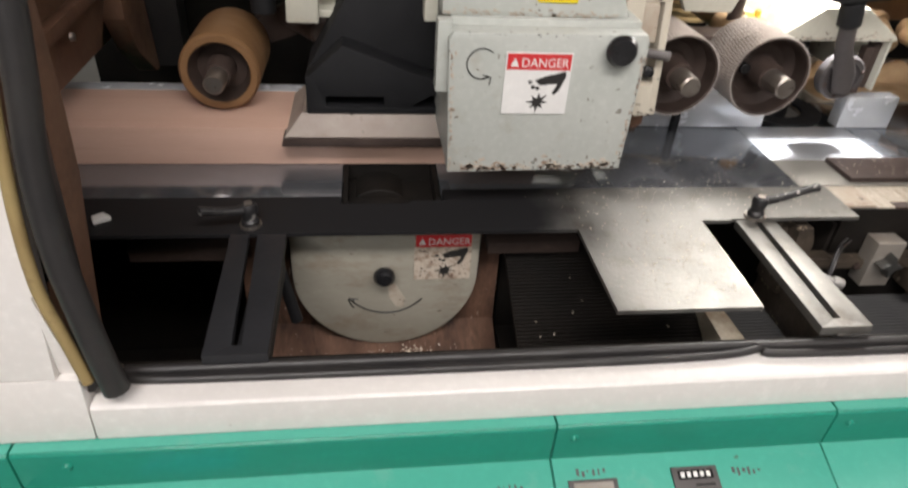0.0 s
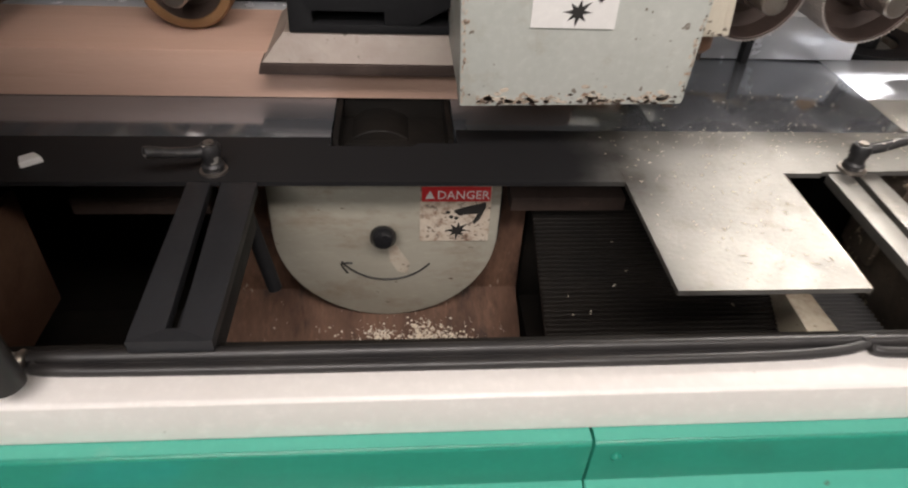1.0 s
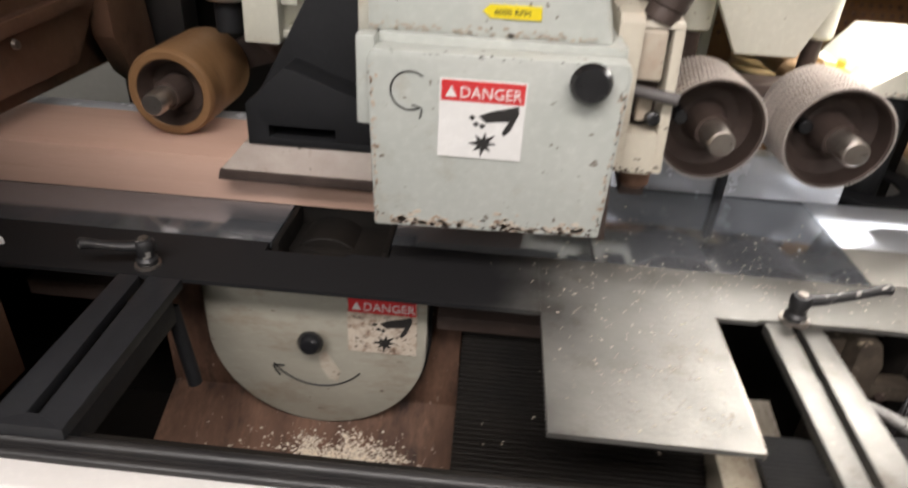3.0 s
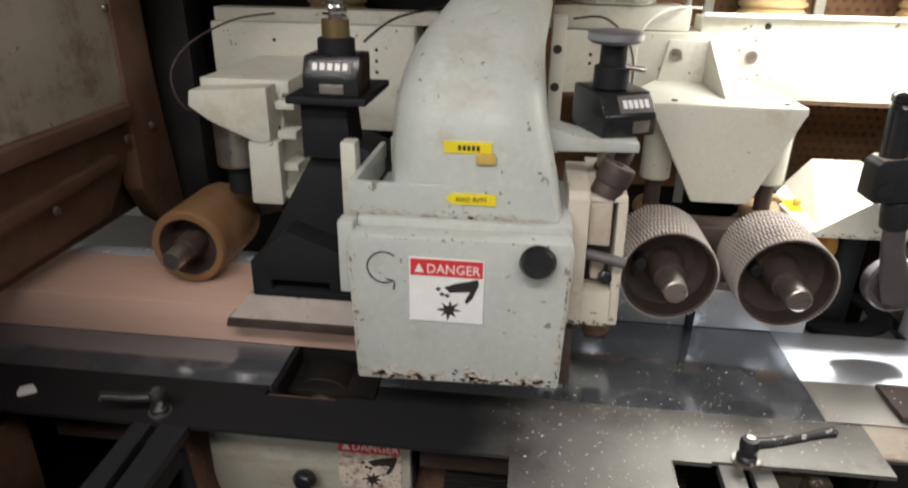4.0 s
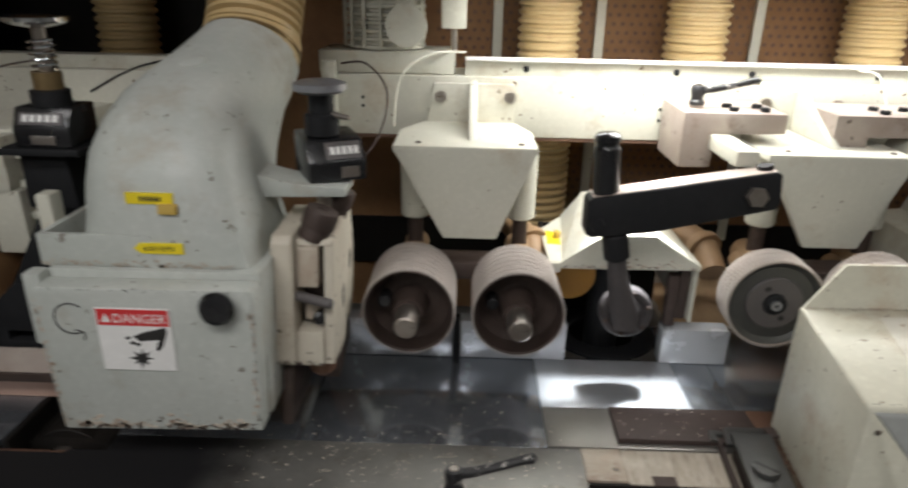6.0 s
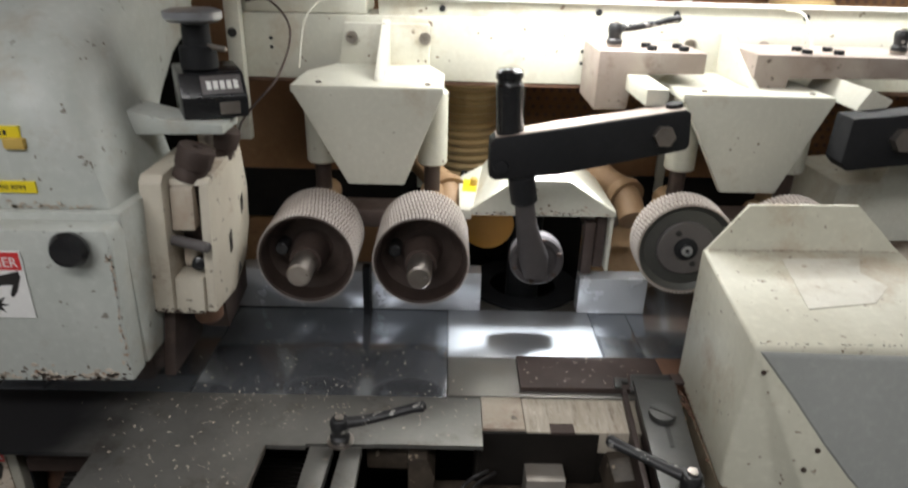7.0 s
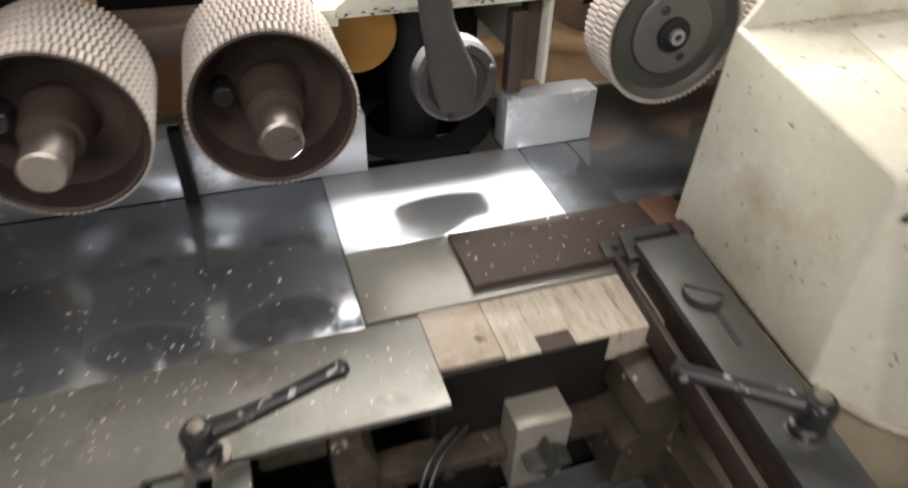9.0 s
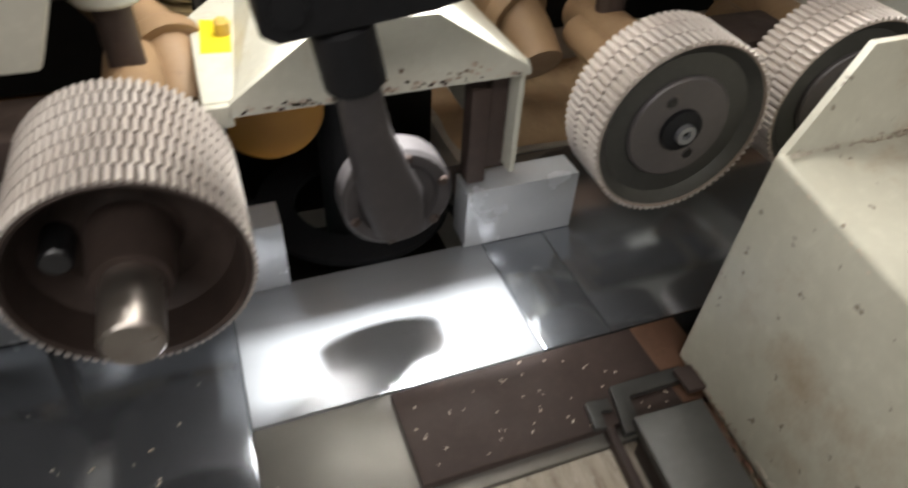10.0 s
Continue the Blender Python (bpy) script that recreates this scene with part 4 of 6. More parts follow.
# ---- feed rollers ----


def toothed(p, r, width, rows, teeth, tall, bm=None):
    """Rows of raised ribs round a roller whose axis is y, each row shifted by half a pitch."""
    own = bmesh.new()
    rw = width / rows
    for k in range(rows):
        y0, y1 = p[1] + k * rw + 0.0005, p[1] + (k + 1) * rw - 0.0005
        for i in range(teeth):
            a = 2 * math.pi * (i + 0.42 * (k % 2)) / teeth
            h = math.pi / teeth
            ring = []
            for aa, rr in ((a - h * 0.80, r - tall), (a - h * 0.38, r), (a + h * 0.38, r), (a + h * 0.72, r - tall)):
                ring.append((p[0] + rr * math.cos(aa), p[2] + rr * math.sin(aa)))
            lo = [own.verts.new((x, y0, z)) for x, z in ring]
            hi = [own.verts.new((x, y1, z)) for x, z in ring]
            own.faces.new(lo[::-1]), own.faces.new(hi)
            for j in range(3):
                own.faces.new((lo[j], lo[j + 1], hi[j + 1], hi[j]))
    bmesh.ops.recalc_face_normals(own, faces=own.faces)
    return join(bm, own)


def feed_roller(x, y, z, r, width, rows, teeth, label):
    w = thing("feed_roller", (x, y, z - r), label, "roller", "knurled feed rollers")
    core = r - 0.002
    tagged(part("toothed_ring", toothed((x, y, z), r, width, rows, teeth, 0.0024), M_KNURL, w, "ring of pale raised ribs"), kind="stuff")
    part("drum", lathe([(0.028, 0.046), (r * 0.66, 0.046), (r * 0.86, 0.032), (r * 0.91, 0.002), (core - 0.002, 0.0), (core, 0.002), (core, width - 0.002), (core - 0.004, width), (0.02, width), (0.02, 0.046), (0.028, 0.046)],
                       (x, y, z), (0, 1, 0), 48), M_RUSTWHEEL, w, "brown dusty drum with a hollow face")
    part("hub", lathe([(0, -0.003), (0.022, -0.003), (0.0235, 0.002), (0.027, 0.042), (0.032, 0.0465), (0, 0.0465)], (x, y, z), (0, 1, 0), 24), M_RUSTWHEEL, w)
    part("axle", lathe([(0, -0.050), (0.0145, -0.050), (0.0165, -0.048), (0.0168, -0.02), (0.0172, 0.0), (0.0155, 0.02), (0, 0.02)], (x, y, z), (0, 1, 0), 24), M_STEEL, w, "bright worn axle end")
    part("bolt", rod((x - 0.038, y + 0.047, z + 0.008), (x - 0.038, y + 0.018, z + 0.008), 0.0095, 14), M_BLACK, w, "black bolt in the hollow face")
    part("key", box(x - 0.0175, x - 0.0125, y - 0.046, y + 0.002, z - 0.003, z + 0.003, 0.001), M_STEEL, w, "bright key in the axle")
    part("shaft", rod((x, y + width, z), (x, y + width + 0.14, z), 0.014), M_RUSTWHEEL, w)
    return w


feed_roller(0.947, 1.549, 0.9945, 0.0695, 0.114, 7, 80, "brown hollow feed roller with pale knurled rim over the bed")
feed_roller(1.110, 1.549, 0.9945, 0.0695, 0.114, 7, 80, "brown hollow feed roller with pale knurled rim and bright axle")


def disc_roller(x, y, z, r, width, label, tilt):
    w = thing("feed_roller", (x, y, z - r), label, "roller", "knurled feed rollers")
    parts = []
    def go(name, bm, mat, lab=""):
        bm = turned(bm, Matrix.Translation((x, y, z)) @ pose(0, 0, 0, 0, 0, tilt) @ Matrix.Translation((-x, -y, -z)))
        return part(name, bm, mat, w, lab)
    core = r - 0.0022
    tagged(go("toothed_ring", toothed((x, y, z), r, width, 3, 76, 0.0026), M_KNURL, "ring of long pale raised ribs"), kind="stuff")
    go("core", lathe([(r * 0.94, 0.001), (core - 0.001, 0.0), (core, 0.001), (core, width - 0.001), (r * 0.94, width), (r * 0.94, 0.001)], (x, y, z), (0, 1, 0), 48), M_SHOE, "dusty brown core between the ribs")
    go("drum", lathe([(0.030, 0.009), (r * 0.82, 0.009), (r * 0.90, 0.004), (r * 0.9395, 0.0025), (r * 0.9395, width - 0.002), (0.02, width), (0.02, 0.009)], (x, y, z), (0, 1, 0), 48), M_GUN, "dark grey drum face")
    go("hub_disc", lathe([(0, 0.005), (0.040, 0.005), (0.0415, 0.0065), (0.0415, 0.0095), (0, 0.0095)], (x, y, z), (0, 1, 0), 36), M_GREYPLATE, "grey hub disc")
    go("nut", lathe([(0, -0.001), (0.0075, -0.001), (0.0135, 0.0005), (0.0165, 0.0015), (0.0170, 0.0048), (0, 0.0048)], (x, y, z), (0, 1, 0), 28), M_CAST, "black flanged nut")
    go("bolt", lathe([(0.0035, -0.005), (0.0075, -0.005), (0.0080, -0.0012), (0.0035, -0.0012), (0.0035, -0.005)], (x, y, z), (0, 1, 0), 18), M_KNOBTOP, "socket head bolt")
    for a in (120, 300):
        go("hole", rod((x + 0.027 * math.cos(radians(a)), y + 0.0042, z + 0.027 * math.sin(radians(a))), (x + 0.027 * math.cos(radians(a)), y + 0.0062, z + 0.027 * math.sin(radians(a))), 0.005, 14), M_INK)
    go("shaft", rod((x, y + width, z), (x, y + width + 0.13, z), 0.016), M_PIPE)
    return w


disc_roller(1.493, 1.570, 1.0135, 0.0715, 0.052, "knurled feed roller with dark face and grey hub disc", -3)
disc_roller(1.652, 1.570, 1.0135, 0.0715, 0.052, "knurled feed roller with grey hub, half behind the hood", -3)

AX, AY, AZ = 0.206, 1.578, 0.9768
rr = thing("rubber_roller", (AX, AY, 0.915), "amber rubber-tyred pressure roller resting on the board", "roller")
part("tyre", lathe([(0.047, 0.002), (0.049, 0.0), (0.058, 0.0), (0.0615, 0.004), (0.062, 0.012), (0.062, 0.140), (0.0605, 0.150), (0.047, 0.152), (0.047, 0.002)], (AX, AY, AZ), (0, 1, 0), 48), M_TYRE, rr, "amber rubber tyre")
part("rim", lathe([(0.020, 0.030), (0.038, 0.030), (0.044, 0.010), (0.0472, 0.001), (0.0472, 0.148), (0.02, 0.148), (0.02, 0.035)], (AX, AY, AZ), (0, 1, 0), 40), M_RUSTWHEEL, rr, "brown dusty rim")
part("hub", lathe([(0, -0.012), (0.0185, -0.012), (0.0205, -0.008), (0.0225, 0.034), (0, 0.034)], (AX, AY, AZ), (0, 1, 0), 24), M_RUSTWHEEL, rr)
part("axle", lathe([(0, -0.052), (0.0135, -0.052), (0.0155, -0.049), (0.0158, -0.012), (0, -0.012)], (AX, AY, AZ), (0, 1, 0), 24), M_STEEL, rr, "worn axle end")
part("arm", prism([(0.203, 0.955), (0.203, 0.995), (0.31, 1.05), (0.36, 1.045), (0.365, 1.01), (0.30, 0.985)], "y", 1.736, 1.765, 0.004), M_RUSTWHEEL, rr)
part("pivot", rod((0.30, 1.735, 1.03), (0.362, 1.665, 1.018), 0.021, 24, 0.003), M_RUSTWHEEL, rr, "dark pivot boss")

# ---- black pressure stand with shoe ----
st = thing("pressure_stand", (0.44, 1.52, 0.897), "black cast pressure stand with white-topped shoe on the board", "machine part")
shoe = part("shoe", prism([(0.303, 0.8975), (0.560, 0.8975), (0.556, 0.912), (0.307, 0.912)], "y", 1.482, 1.66, 0.002), M_RUSTWHEEL, st, "brown worn shoe edge")
part("shoe_top", loft([[(0.309, 1.486, 0.912), (0.556, 1.486, 0.912), (0.556, 1.655, 0.912), (0.309, 1.655, 0.912)], [(0.336, 1.504, 0.944), (0.546, 1.504, 0.944), (0.546, 1.63, 0.944), (0.336, 1.63, 0.944)]]), M_SHOE, st, "dusty white bevelled top")
bm = bmesh.new()
for i in range(7):
    prism([(0.402 + i * 0.0082, 0.921), (0.4085 + i * 0.0082, 0.921), (0.41 + i * 0.0082, 0.928), (0.4035 + i * 0.0082, 0.928)], "y", -0.0003, 0.0003, 0, bm)
part("maker_mark", turned(bm, Matrix.Translation((0, 1.4935, 0.9235)) @ pose(0, 0, 0, -29, 0, 0) @ Matrix.Translation((0, 0, -0.9235))), M_INK, shoe, "small dark maker's mark")
fo = part("foot", prism([(0.344, 0.945), (0.56, 0.945), (0.56, 1.14), (0.497, 1.165), (0.44, 1.165), (0.352, 1.01), (0.344, 1.0)], "y", 1.548, 1.64, 0.004), M_CAST, st)
part("foot_front", prism([(0.344, 0.945), (0.56, 0.945), (0.56, 0.956), (0.373, 0.956), (0.373, 0.972), (0.46, 0.972), (0.46, 0.956), (0.5, 0.956), (0.56, 0.99), (0.40, 1.05), (0.352, 1.005), (0.344, 1.0)], "y", 1.50, 1.549, 0.002), M_CAST, st)
part("column", prism([(0.425, 1.15), (0.495, 1.15), (0.488, 1.229), (0.426, 1.229)], "y", 1.53, 1.60, 0.003), M_CAST, st)
part("top_plate", box(0.415, 0.522, 1.505, 1.66, 1.2295, 1.239, 0.002), M_CAST, st)
cn = part("counter_box", prism([(1.51, 1.2395), (1.51, 1.265), (1.523, 1.291), (1.58, 1.291), (1.58, 1.2395)], "x", 0.438, 0.513, 0.004), M_BLACK, st, "black counter housing")
tilt_ = Matrix.Translation((0, 1.5115, 1.2695)) @ pose(0, 0, 0, -24, 0, 0)
part("counter_face", turned(box(0.447, 0.504, -0.001, 0.001, 0, 0.016, 0.0004), tilt_), M_GREYPLATE, cn)
for i in range(5):
    part("digit", turned(box(0.452 + i * 0.010, 0.4585 + i * 0.010, -0.0018, -0.0008, 0.004, 0.013, 0), tilt_), M_WHITE, cn)
part("counter_window", box(0.461, 0.493, 1.508, 1.5105, 1.244, 1.256, 0.001), M_STEEL, cn)
sx_, sy_ = 0.4765, 1.545
part("collar", lathe([(0, 0), (0.0245, 0), (0.0245, 0.019), (0.02, 0.021), (0, 0.021)], (sx_, sy_, 1.2905), (0, 0, 1), 24), M_CAST, st)
part("sleeve", lathe([(0, 0.021), (0.018, 0.021), (0.018, 0.043), (0, 0.043)], (sx_, sy_, 1.2905), (0, 0, 1), 24), M_BRASS, st, "brass coloured sleeve")
part("screw", rod((sx_, sy_, 1.33), (sx_, sy_, 1.392), 0.0085, 16), M_STEEL, st)
hel = [(sx_ + 0.0145 * math.cos(a), sy_ + 0.0145 * math.sin(a), 1.336 + a * 0.0012) for a in np.linspace(0, 10 * math.pi, 70)]
part("spring", tube(hel, 0.0019, 6, steps=2), M_CHROME, st, "bright coil spring")
part("hand_knob", lathe([(0, 0), (0.012, 0.0), (0.03, 0.004), (0.0385, 0.008), (0.0385, 0.013), (0.03, 0.0165), (0.010, 0.018), (0, 0.018)], (sx_, sy_, 1.388), (0, 0, 1), 32), M_CHROME, st, "shiny flat hand knob")

# ---- cutter head hood ----
hd = thing("cutter_hood", (0.66, 1.40, 0.93), "pale grey-green cast cutter hood with box door and outlet neck", "machine hood")
door = part("box_door", prism([(0.541, 0.929), (0.787, 0.9345), (0.792, 1.112), (0.788, 1.124), (0.540, 1.122), (0.534, 1.112)], "y", 1.340, 1.372, 0.004), M_HEAD, hd, "pale box door with worn edges")
part("box_body", box(0.54, 0.79, 1.3725, 1.55, 0.938, 1.131, 0.003), M_HEAD, hd)
part("door_flange", box(0.521, 0.541, 1.352, 1.376, 1.04, 1.132, 0.004), M_HEAD, hd)
part("door_knob", lathe([(0, 0), (0.010, 0.0), (0.0185, 0.004), (0.0205, 0.011), (0.0165, 0.018), (0, 0.022)], (0.752, 1.3395, 1.106), (0, -1, 0), 28), M_BLACK, door, "round black door knob")
arc = [(0.578 + 0.0195 * math.cos(a), 1.3395, 1.083 + 0.0195 * math.sin(a)) for a in np.linspace(math.radians(50), math.radians(300), 12)]
ar = part("arrow", tube(arc, 0.0009, 6), M_INK, door, "hand-drawn curved arrow")
part("arrow_head", tube([(0.580, 1.3395, 1.0685), (0.590, 1.3395, 1.0655), (0.5885, 1.3395, 1.0555)], 0.0009, 6, steps=2), M_INK, ar)
# open tray in front of the neck
part("tray_front", box(0.529, 0.664, 1.3805, 1.3885, 1.131, 1.171, 0.002), M_HEAD, hd, "grey-green tray wall")
part("tray_side", box(0.529, 0.537, 1.3885, 1.56, 1.131, 1.171, 0.002), M_HEAD, hd)
part("tray_side", box(0.545, 0.60, 1.55, 1.558, 1.131, 1.18, 0.002), M_HEAD, hd)
part("tray_bracket", box(0.510, 0.5285, 1.42, 1.445, 1.11, 1.205, 0.003), M_PAINT, hd)


def ring(cx, cy, cz, wx, wy, tilt, n=32, power=3.6):
    """A rounded rectangle round a centre, leaning back by tilt degrees about x."""
    out = []
    for i in range(n):
        a = 2 * math.pi * i / n
        c, s = math.cos(a), math.sin(a)
        k = (abs(c) ** power + abs(s) ** power) ** (-1 / power)
        u, v = k * c * wx / 2, k * s * wy / 2
        out.append((cx + u, cy + v * math.cos(radians(tilt)), cz + v * math.sin(radians(tilt))))
    return out


neck = []
for x0, x1, fy, fz, by, bz, p in ((0.575, 0.779, 1.3812, 1.1315, 1.57, 1.1315, 14), (0.573, 0.774, 1.3812, 1.155, 1.58, 1.152, 9), (0.571, 0.768, 1.3825, 1.19, 1.60, 1.17, 5), (0.569, 0.760, 1.389, 1.228, 1.625, 1.185, 4.2), (0.569, 0.755, 1.403, 1.264, 1.655, 1.196, 3.8),
                                  (0.572, 0.752, 1.432, 1.298, 1.685, 1.208, 3.4), (0.578, 0.750, 1.480, 1.327, 1.715, 1.222, 3.1), (0.588, 0.750, 1.545, 1.351, 1.742, 1.240, 2.7), (0.600, 0.754, 1.605, 1.374, 1.78, 1.255, 2.3), (0.610, 0.758, 1.665, 1.398, 1.805, 1.275, 2.05)):
    neck.append(ring((x0 + x1) / 2, (fy + by) / 2, (fz + bz) / 2, x1 - x0, math.hypot(by - fy, bz - fz), -math.degrees(math.atan2(fz - bz, by - fy)), power=p))
part("outlet_neck", loft(neck), M_HEAD, hd, "smooth curved outlet neck")
part("neck_cap", turned(lathe([(0, 0), (0.017, 0), (0.017, 0.003), (0.011, 0.006), (0, 0.006)], (0, 0, 0), (0, 0, 1), 24), Matrix.Translation((0.672, 1.545, 1.3495)) @ pose(0, 0, 0, 20, 0, 0)), M_HEAD, hd)
part("side_arm", prism([(0.735, 1.186), (0.735, 1.222), (0.80, 1.207), (0.872, 1.201), (0.872, 1.190)], "y", 1.49, 1.55, 0.002), M_HEAD, hd)
part("foam_plug", turned(box(-0.011, 0.011, -0.004, 0.004, -0.006, 0.006, 0.002), Matrix.Translation((0.688, 1.383, 1.204))), M_FOAM, hd, "yellow foam plug")
hose = thing("dust_hose", (0.684, 1.74, 1.33), "tan ribbed dust extraction hose on the neck", "hose")
part("cuff", lathe([(0.066, -0.006), (0.0745, -0.006), (0.0755, 0.03), (0.066, 0.03), (0.066, -0.006)], (0.684, 1.738, 1.340), (0.03, 0.655, 0.755), 36), M_HOSE, hose, "tan hose cuff")
part("clamp_band", lathe([(0.0757, 0.006), (0.0772, 0.006), (0.0772, 0.012), (0.0757, 0.012), (0.0757, 0.006)], (0.684, 1.738, 1.340), (0.03, 0.655, 0.755), 36), M_BRASS, hose, "wire clamp band")
prof = [(0.062, 0.03)]
for i in range(22):
    prof += [(0.066, 0.03 + i * 0.0145), (0.0735, 0.0335 + i * 0.0145), (0.0735, 0.039 + i * 0.0145), (0.066, 0.0425 + i * 0.0145)]
prof += [(0.062, 0.35), (0.062, 0.03)]
part("ribbed_tube", lathe(prof, (0.684, 1.738, 1.340), (0.05, 0.50, 0.86), 36), M_HOSE, hose)

danger_sign(0.6075, 0.6935, 1.018, 1.099, 1.3387, "danger_sign", "red and white danger sign on the hood door", False)


def yellow_tag(x0, x1, z0, z1, y, label, text):
    s = thing("yellow_tag", ((x0 + x1) / 2, y, z0), label, "sticker", "yellow stickers")
    h = z1 - z0
    part("sheet", prism([(x0, (z0 + z1) / 2), (x0 + h * 0.6, z0), (x1, z0), (x1, z1), (x0 + h * 0.6, z1)] if text else [(x0, z0), (x1, z0), (x1, z1), (x0, z1)], "y", y - 0.0007, y + 0.003, 0), M_YELLOW, s)
    if text:
        words("lettering", text, h * 0.66, Matrix.Translation((x0 + h * 0.9, y - 0.0009, z0 + h * 0.26)) @ pose(0, 0, 0, 90, 0, 0), M_INK, s, "small black lettering")
    else:
        for i in range(5):
            part("ink_bar", box(x0 + 0.016 + i * 0.0052, x0 + 0.0195 + i * 0.0052, y - 0.0010, y - 0.0006, z0 + 0.25 * h, z0 + 0.7 * h, 0), M_INK, s)
    return s


yellow_tag(0.643, 0.701, 1.150, 1.163, 1.3798, "yellow arrow sticker with speed lettering", "6000 RPM")
yellow_tag(0.640, 0.694, 1.209, 1.222, 1.3852, "yellow sticker with smudged writing", "")

# ---- side pressure block with two round knobs ----
pb = thing("pressure_block", (0.83, 1.50, 0.965), "dusty white cast pressure block with two tilted round knobs", "machine part")
side = [(1.424, 0.980), (1.449, 1.137), (1.585, 1.149), (1.597, 1.090), (1.588, 1.035), (1.560, 0.995), (1.500, 0.972)]
part("side_plate", prism(side, "x", 0.8485, 0.8605, 0.0025), M_BLOCK, pb, "cream side plate with chipped edges")
part("core", prism([(y + 0.034 * (y < 1.46), z) for y, z in side], "x", 0.8135, 0.8480, 0.001), M_RUSTWHEEL, pb, "brown dusty core in the recess")
part("cheek", prism([(1.412, 0.984), (1.431, 1.146), (1.440, 1.154), (1.560, 1.156), (1.560, 0.984)], "x", 0.786, 0.8130, 0.0025), M_BLOCK, pb)
part("front_foot", prism([(1.4175, 0.981), (1.4255, 1.026), (1.4570, 1.028), (1.4570, 0.981)], "x", 0.8132, 0.8482, 0.002), M_BLOCK, pb, "cream lower front with a worn lip")
part("slide", prism([(1.438, 1.084), (1.446, 1.134), (1.457, 1.140), (1.459, 1.084)], "x", 0.8145, 0.8420, 0.002), M_DUSTY, pb, "brown smeared slide")
part("slide_stop", prism([(1.440, 1.036), (1.443, 1.062), (1.458, 1.062), (1.458, 1.036)], "x", 0.822, 0.8395, 0.004), M_DUSTY, pb)
part("cap", prism([(1.449, 1.1375), (1.584, 1.1500), (1.584, 1.1560), (1.452, 1.1440)], "x", 0.8135, 0.8600, 0.0015), M_BLOCK, pb)
part("bolt", lathe([(0, 0), (0.009, 0), (0.0095, 0.004), (0.008, 0.012), (0.004, 0.014), (0, 0.014)], (0.8405, 1.4455, 1.0395), (0.1, -0.9, 0.2), 18), M_BLACK, pb, "black button bolt")
part("pin", rod((0.8145, 1.436, 1.073), (0.862, 1.422, 1.069), 0.0068, 16), M_GREYPLATE, pb, "grey steel pin")
for (kx, ky, kz) in ((0.8325, 1.466, 1.142), (0.8415, 1.542, 1.147)):
    part("round_knob", lathe([(0, 0), (0.0195, 0), (0.0195, 0.014), (0.0185, 0.016), (0.0215, 0.017), (0.0222, 0.036), (0.0205, 0.0405), (0.0065, 0.041), (0.0055, 0.036), (0, 0.036)], (kx, ky, kz), (0.36, 0.05, 0.93), 28), M_RUSTWHEEL, pb, "dark round knob with a socket")
for y, z, h in ((1.497, 1.028, 0.030), (1.556, 1.062, 0.026)):
    part("side_slot", prism([(y, z), (y + 0.010, z + 0.004), (y + 0.013, z + h), (y + 0.002, z + h - 0.006)], "x", 0.8590, 0.8612, 0.0), M_INK, pb, "dark slot through the side plate")
part("side_slot", prism([(1.512, 0.982), (1.532, 0.990), (1.528, 1.002)], "x", 0.8590, 0.8612, 0.0), M_INK, pb, "dark triangular slot")
part("foot", lathe([(0, 0), (0.013, 0.0), (0.018, 0.006), (0.018, 0.034), (0, 0.034)], (0.838, 1.455, 0.951), (0, 0, 1), 20), M_RUST, pb, "brown rubber foot")
part("foot", prism([(1.470, 0.93), (1.560, 0.945), (1.565, 0.992), (1.465, 0.972)], "x", 0.826, 0.857, 0.003), M_RUSTWHEEL, pb, "brown lower shoe")
part("chip_deflector", prism([(1.40, 0.90), (1.50, 0.90), (1.55, 0.983), (1.43, 0.983)], "x", 0.792, 0.806, 0.002), M_RUSTWHEEL, pb)

# second counter with its flat hand knob
c2 = thing("height_counter", (0.84, 1.54, 1.19), "black digit counter with a flat grey hand knob", "counter")
YAW = Matrix.Translation((0.842, 1.548, 0)) @ pose(0, 0, 0, 0, 0, 27) @ Matrix.Translation((-0.842, -1.548, 0))
part("housing", turned(prism([(1.508, 1.2035), (1.508, 1.230), (1.526, 1.257), (1.588, 1.262), (1.588, 1.2035)], "x", 0.803, 0.881, 0.004), YAW), M_BLACK, c2)
SLANT = YAW @ Matrix.Translation((0, 1.5105, 1.2335)) @ pose(0, 0, 0, -34, 0, 0)
fc = part("face", turned(box(0.828, 0.876, -0.001, 0.001, 0, 0.024, 0.0004), SLANT), M_GREYPLATE, c2, "grey digit face")
for i in range(5):
    part("digit", turned(box(0.834 + i * 0.008, 0.8395 + i * 0.008, -0.0018, -0.0008, 0.006, 0.017, 0), SLANT), M_WHITE, fc)
part("window", turned(box(0.846, 0.87, 1.5060, 1.5079, 1.209, 1.224, 0.001), YAW), M_STEEL, c2)
part("collar", lathe([(0, 0), (0.0225, 0), (0.0225, 0.026), (0.017, 0.028), (0.0165, 0.052), (0, 0.052)], (0.834, 1.545, 1.2605), (0, 0, 1), 24), M_CAST, c2)
part("lock_pin", rod((0.834, 1.545, 1.288), (0.874, 1.530, 1.285), 0.0035, 10), M_STEEL, c2, "small steel locking pin")
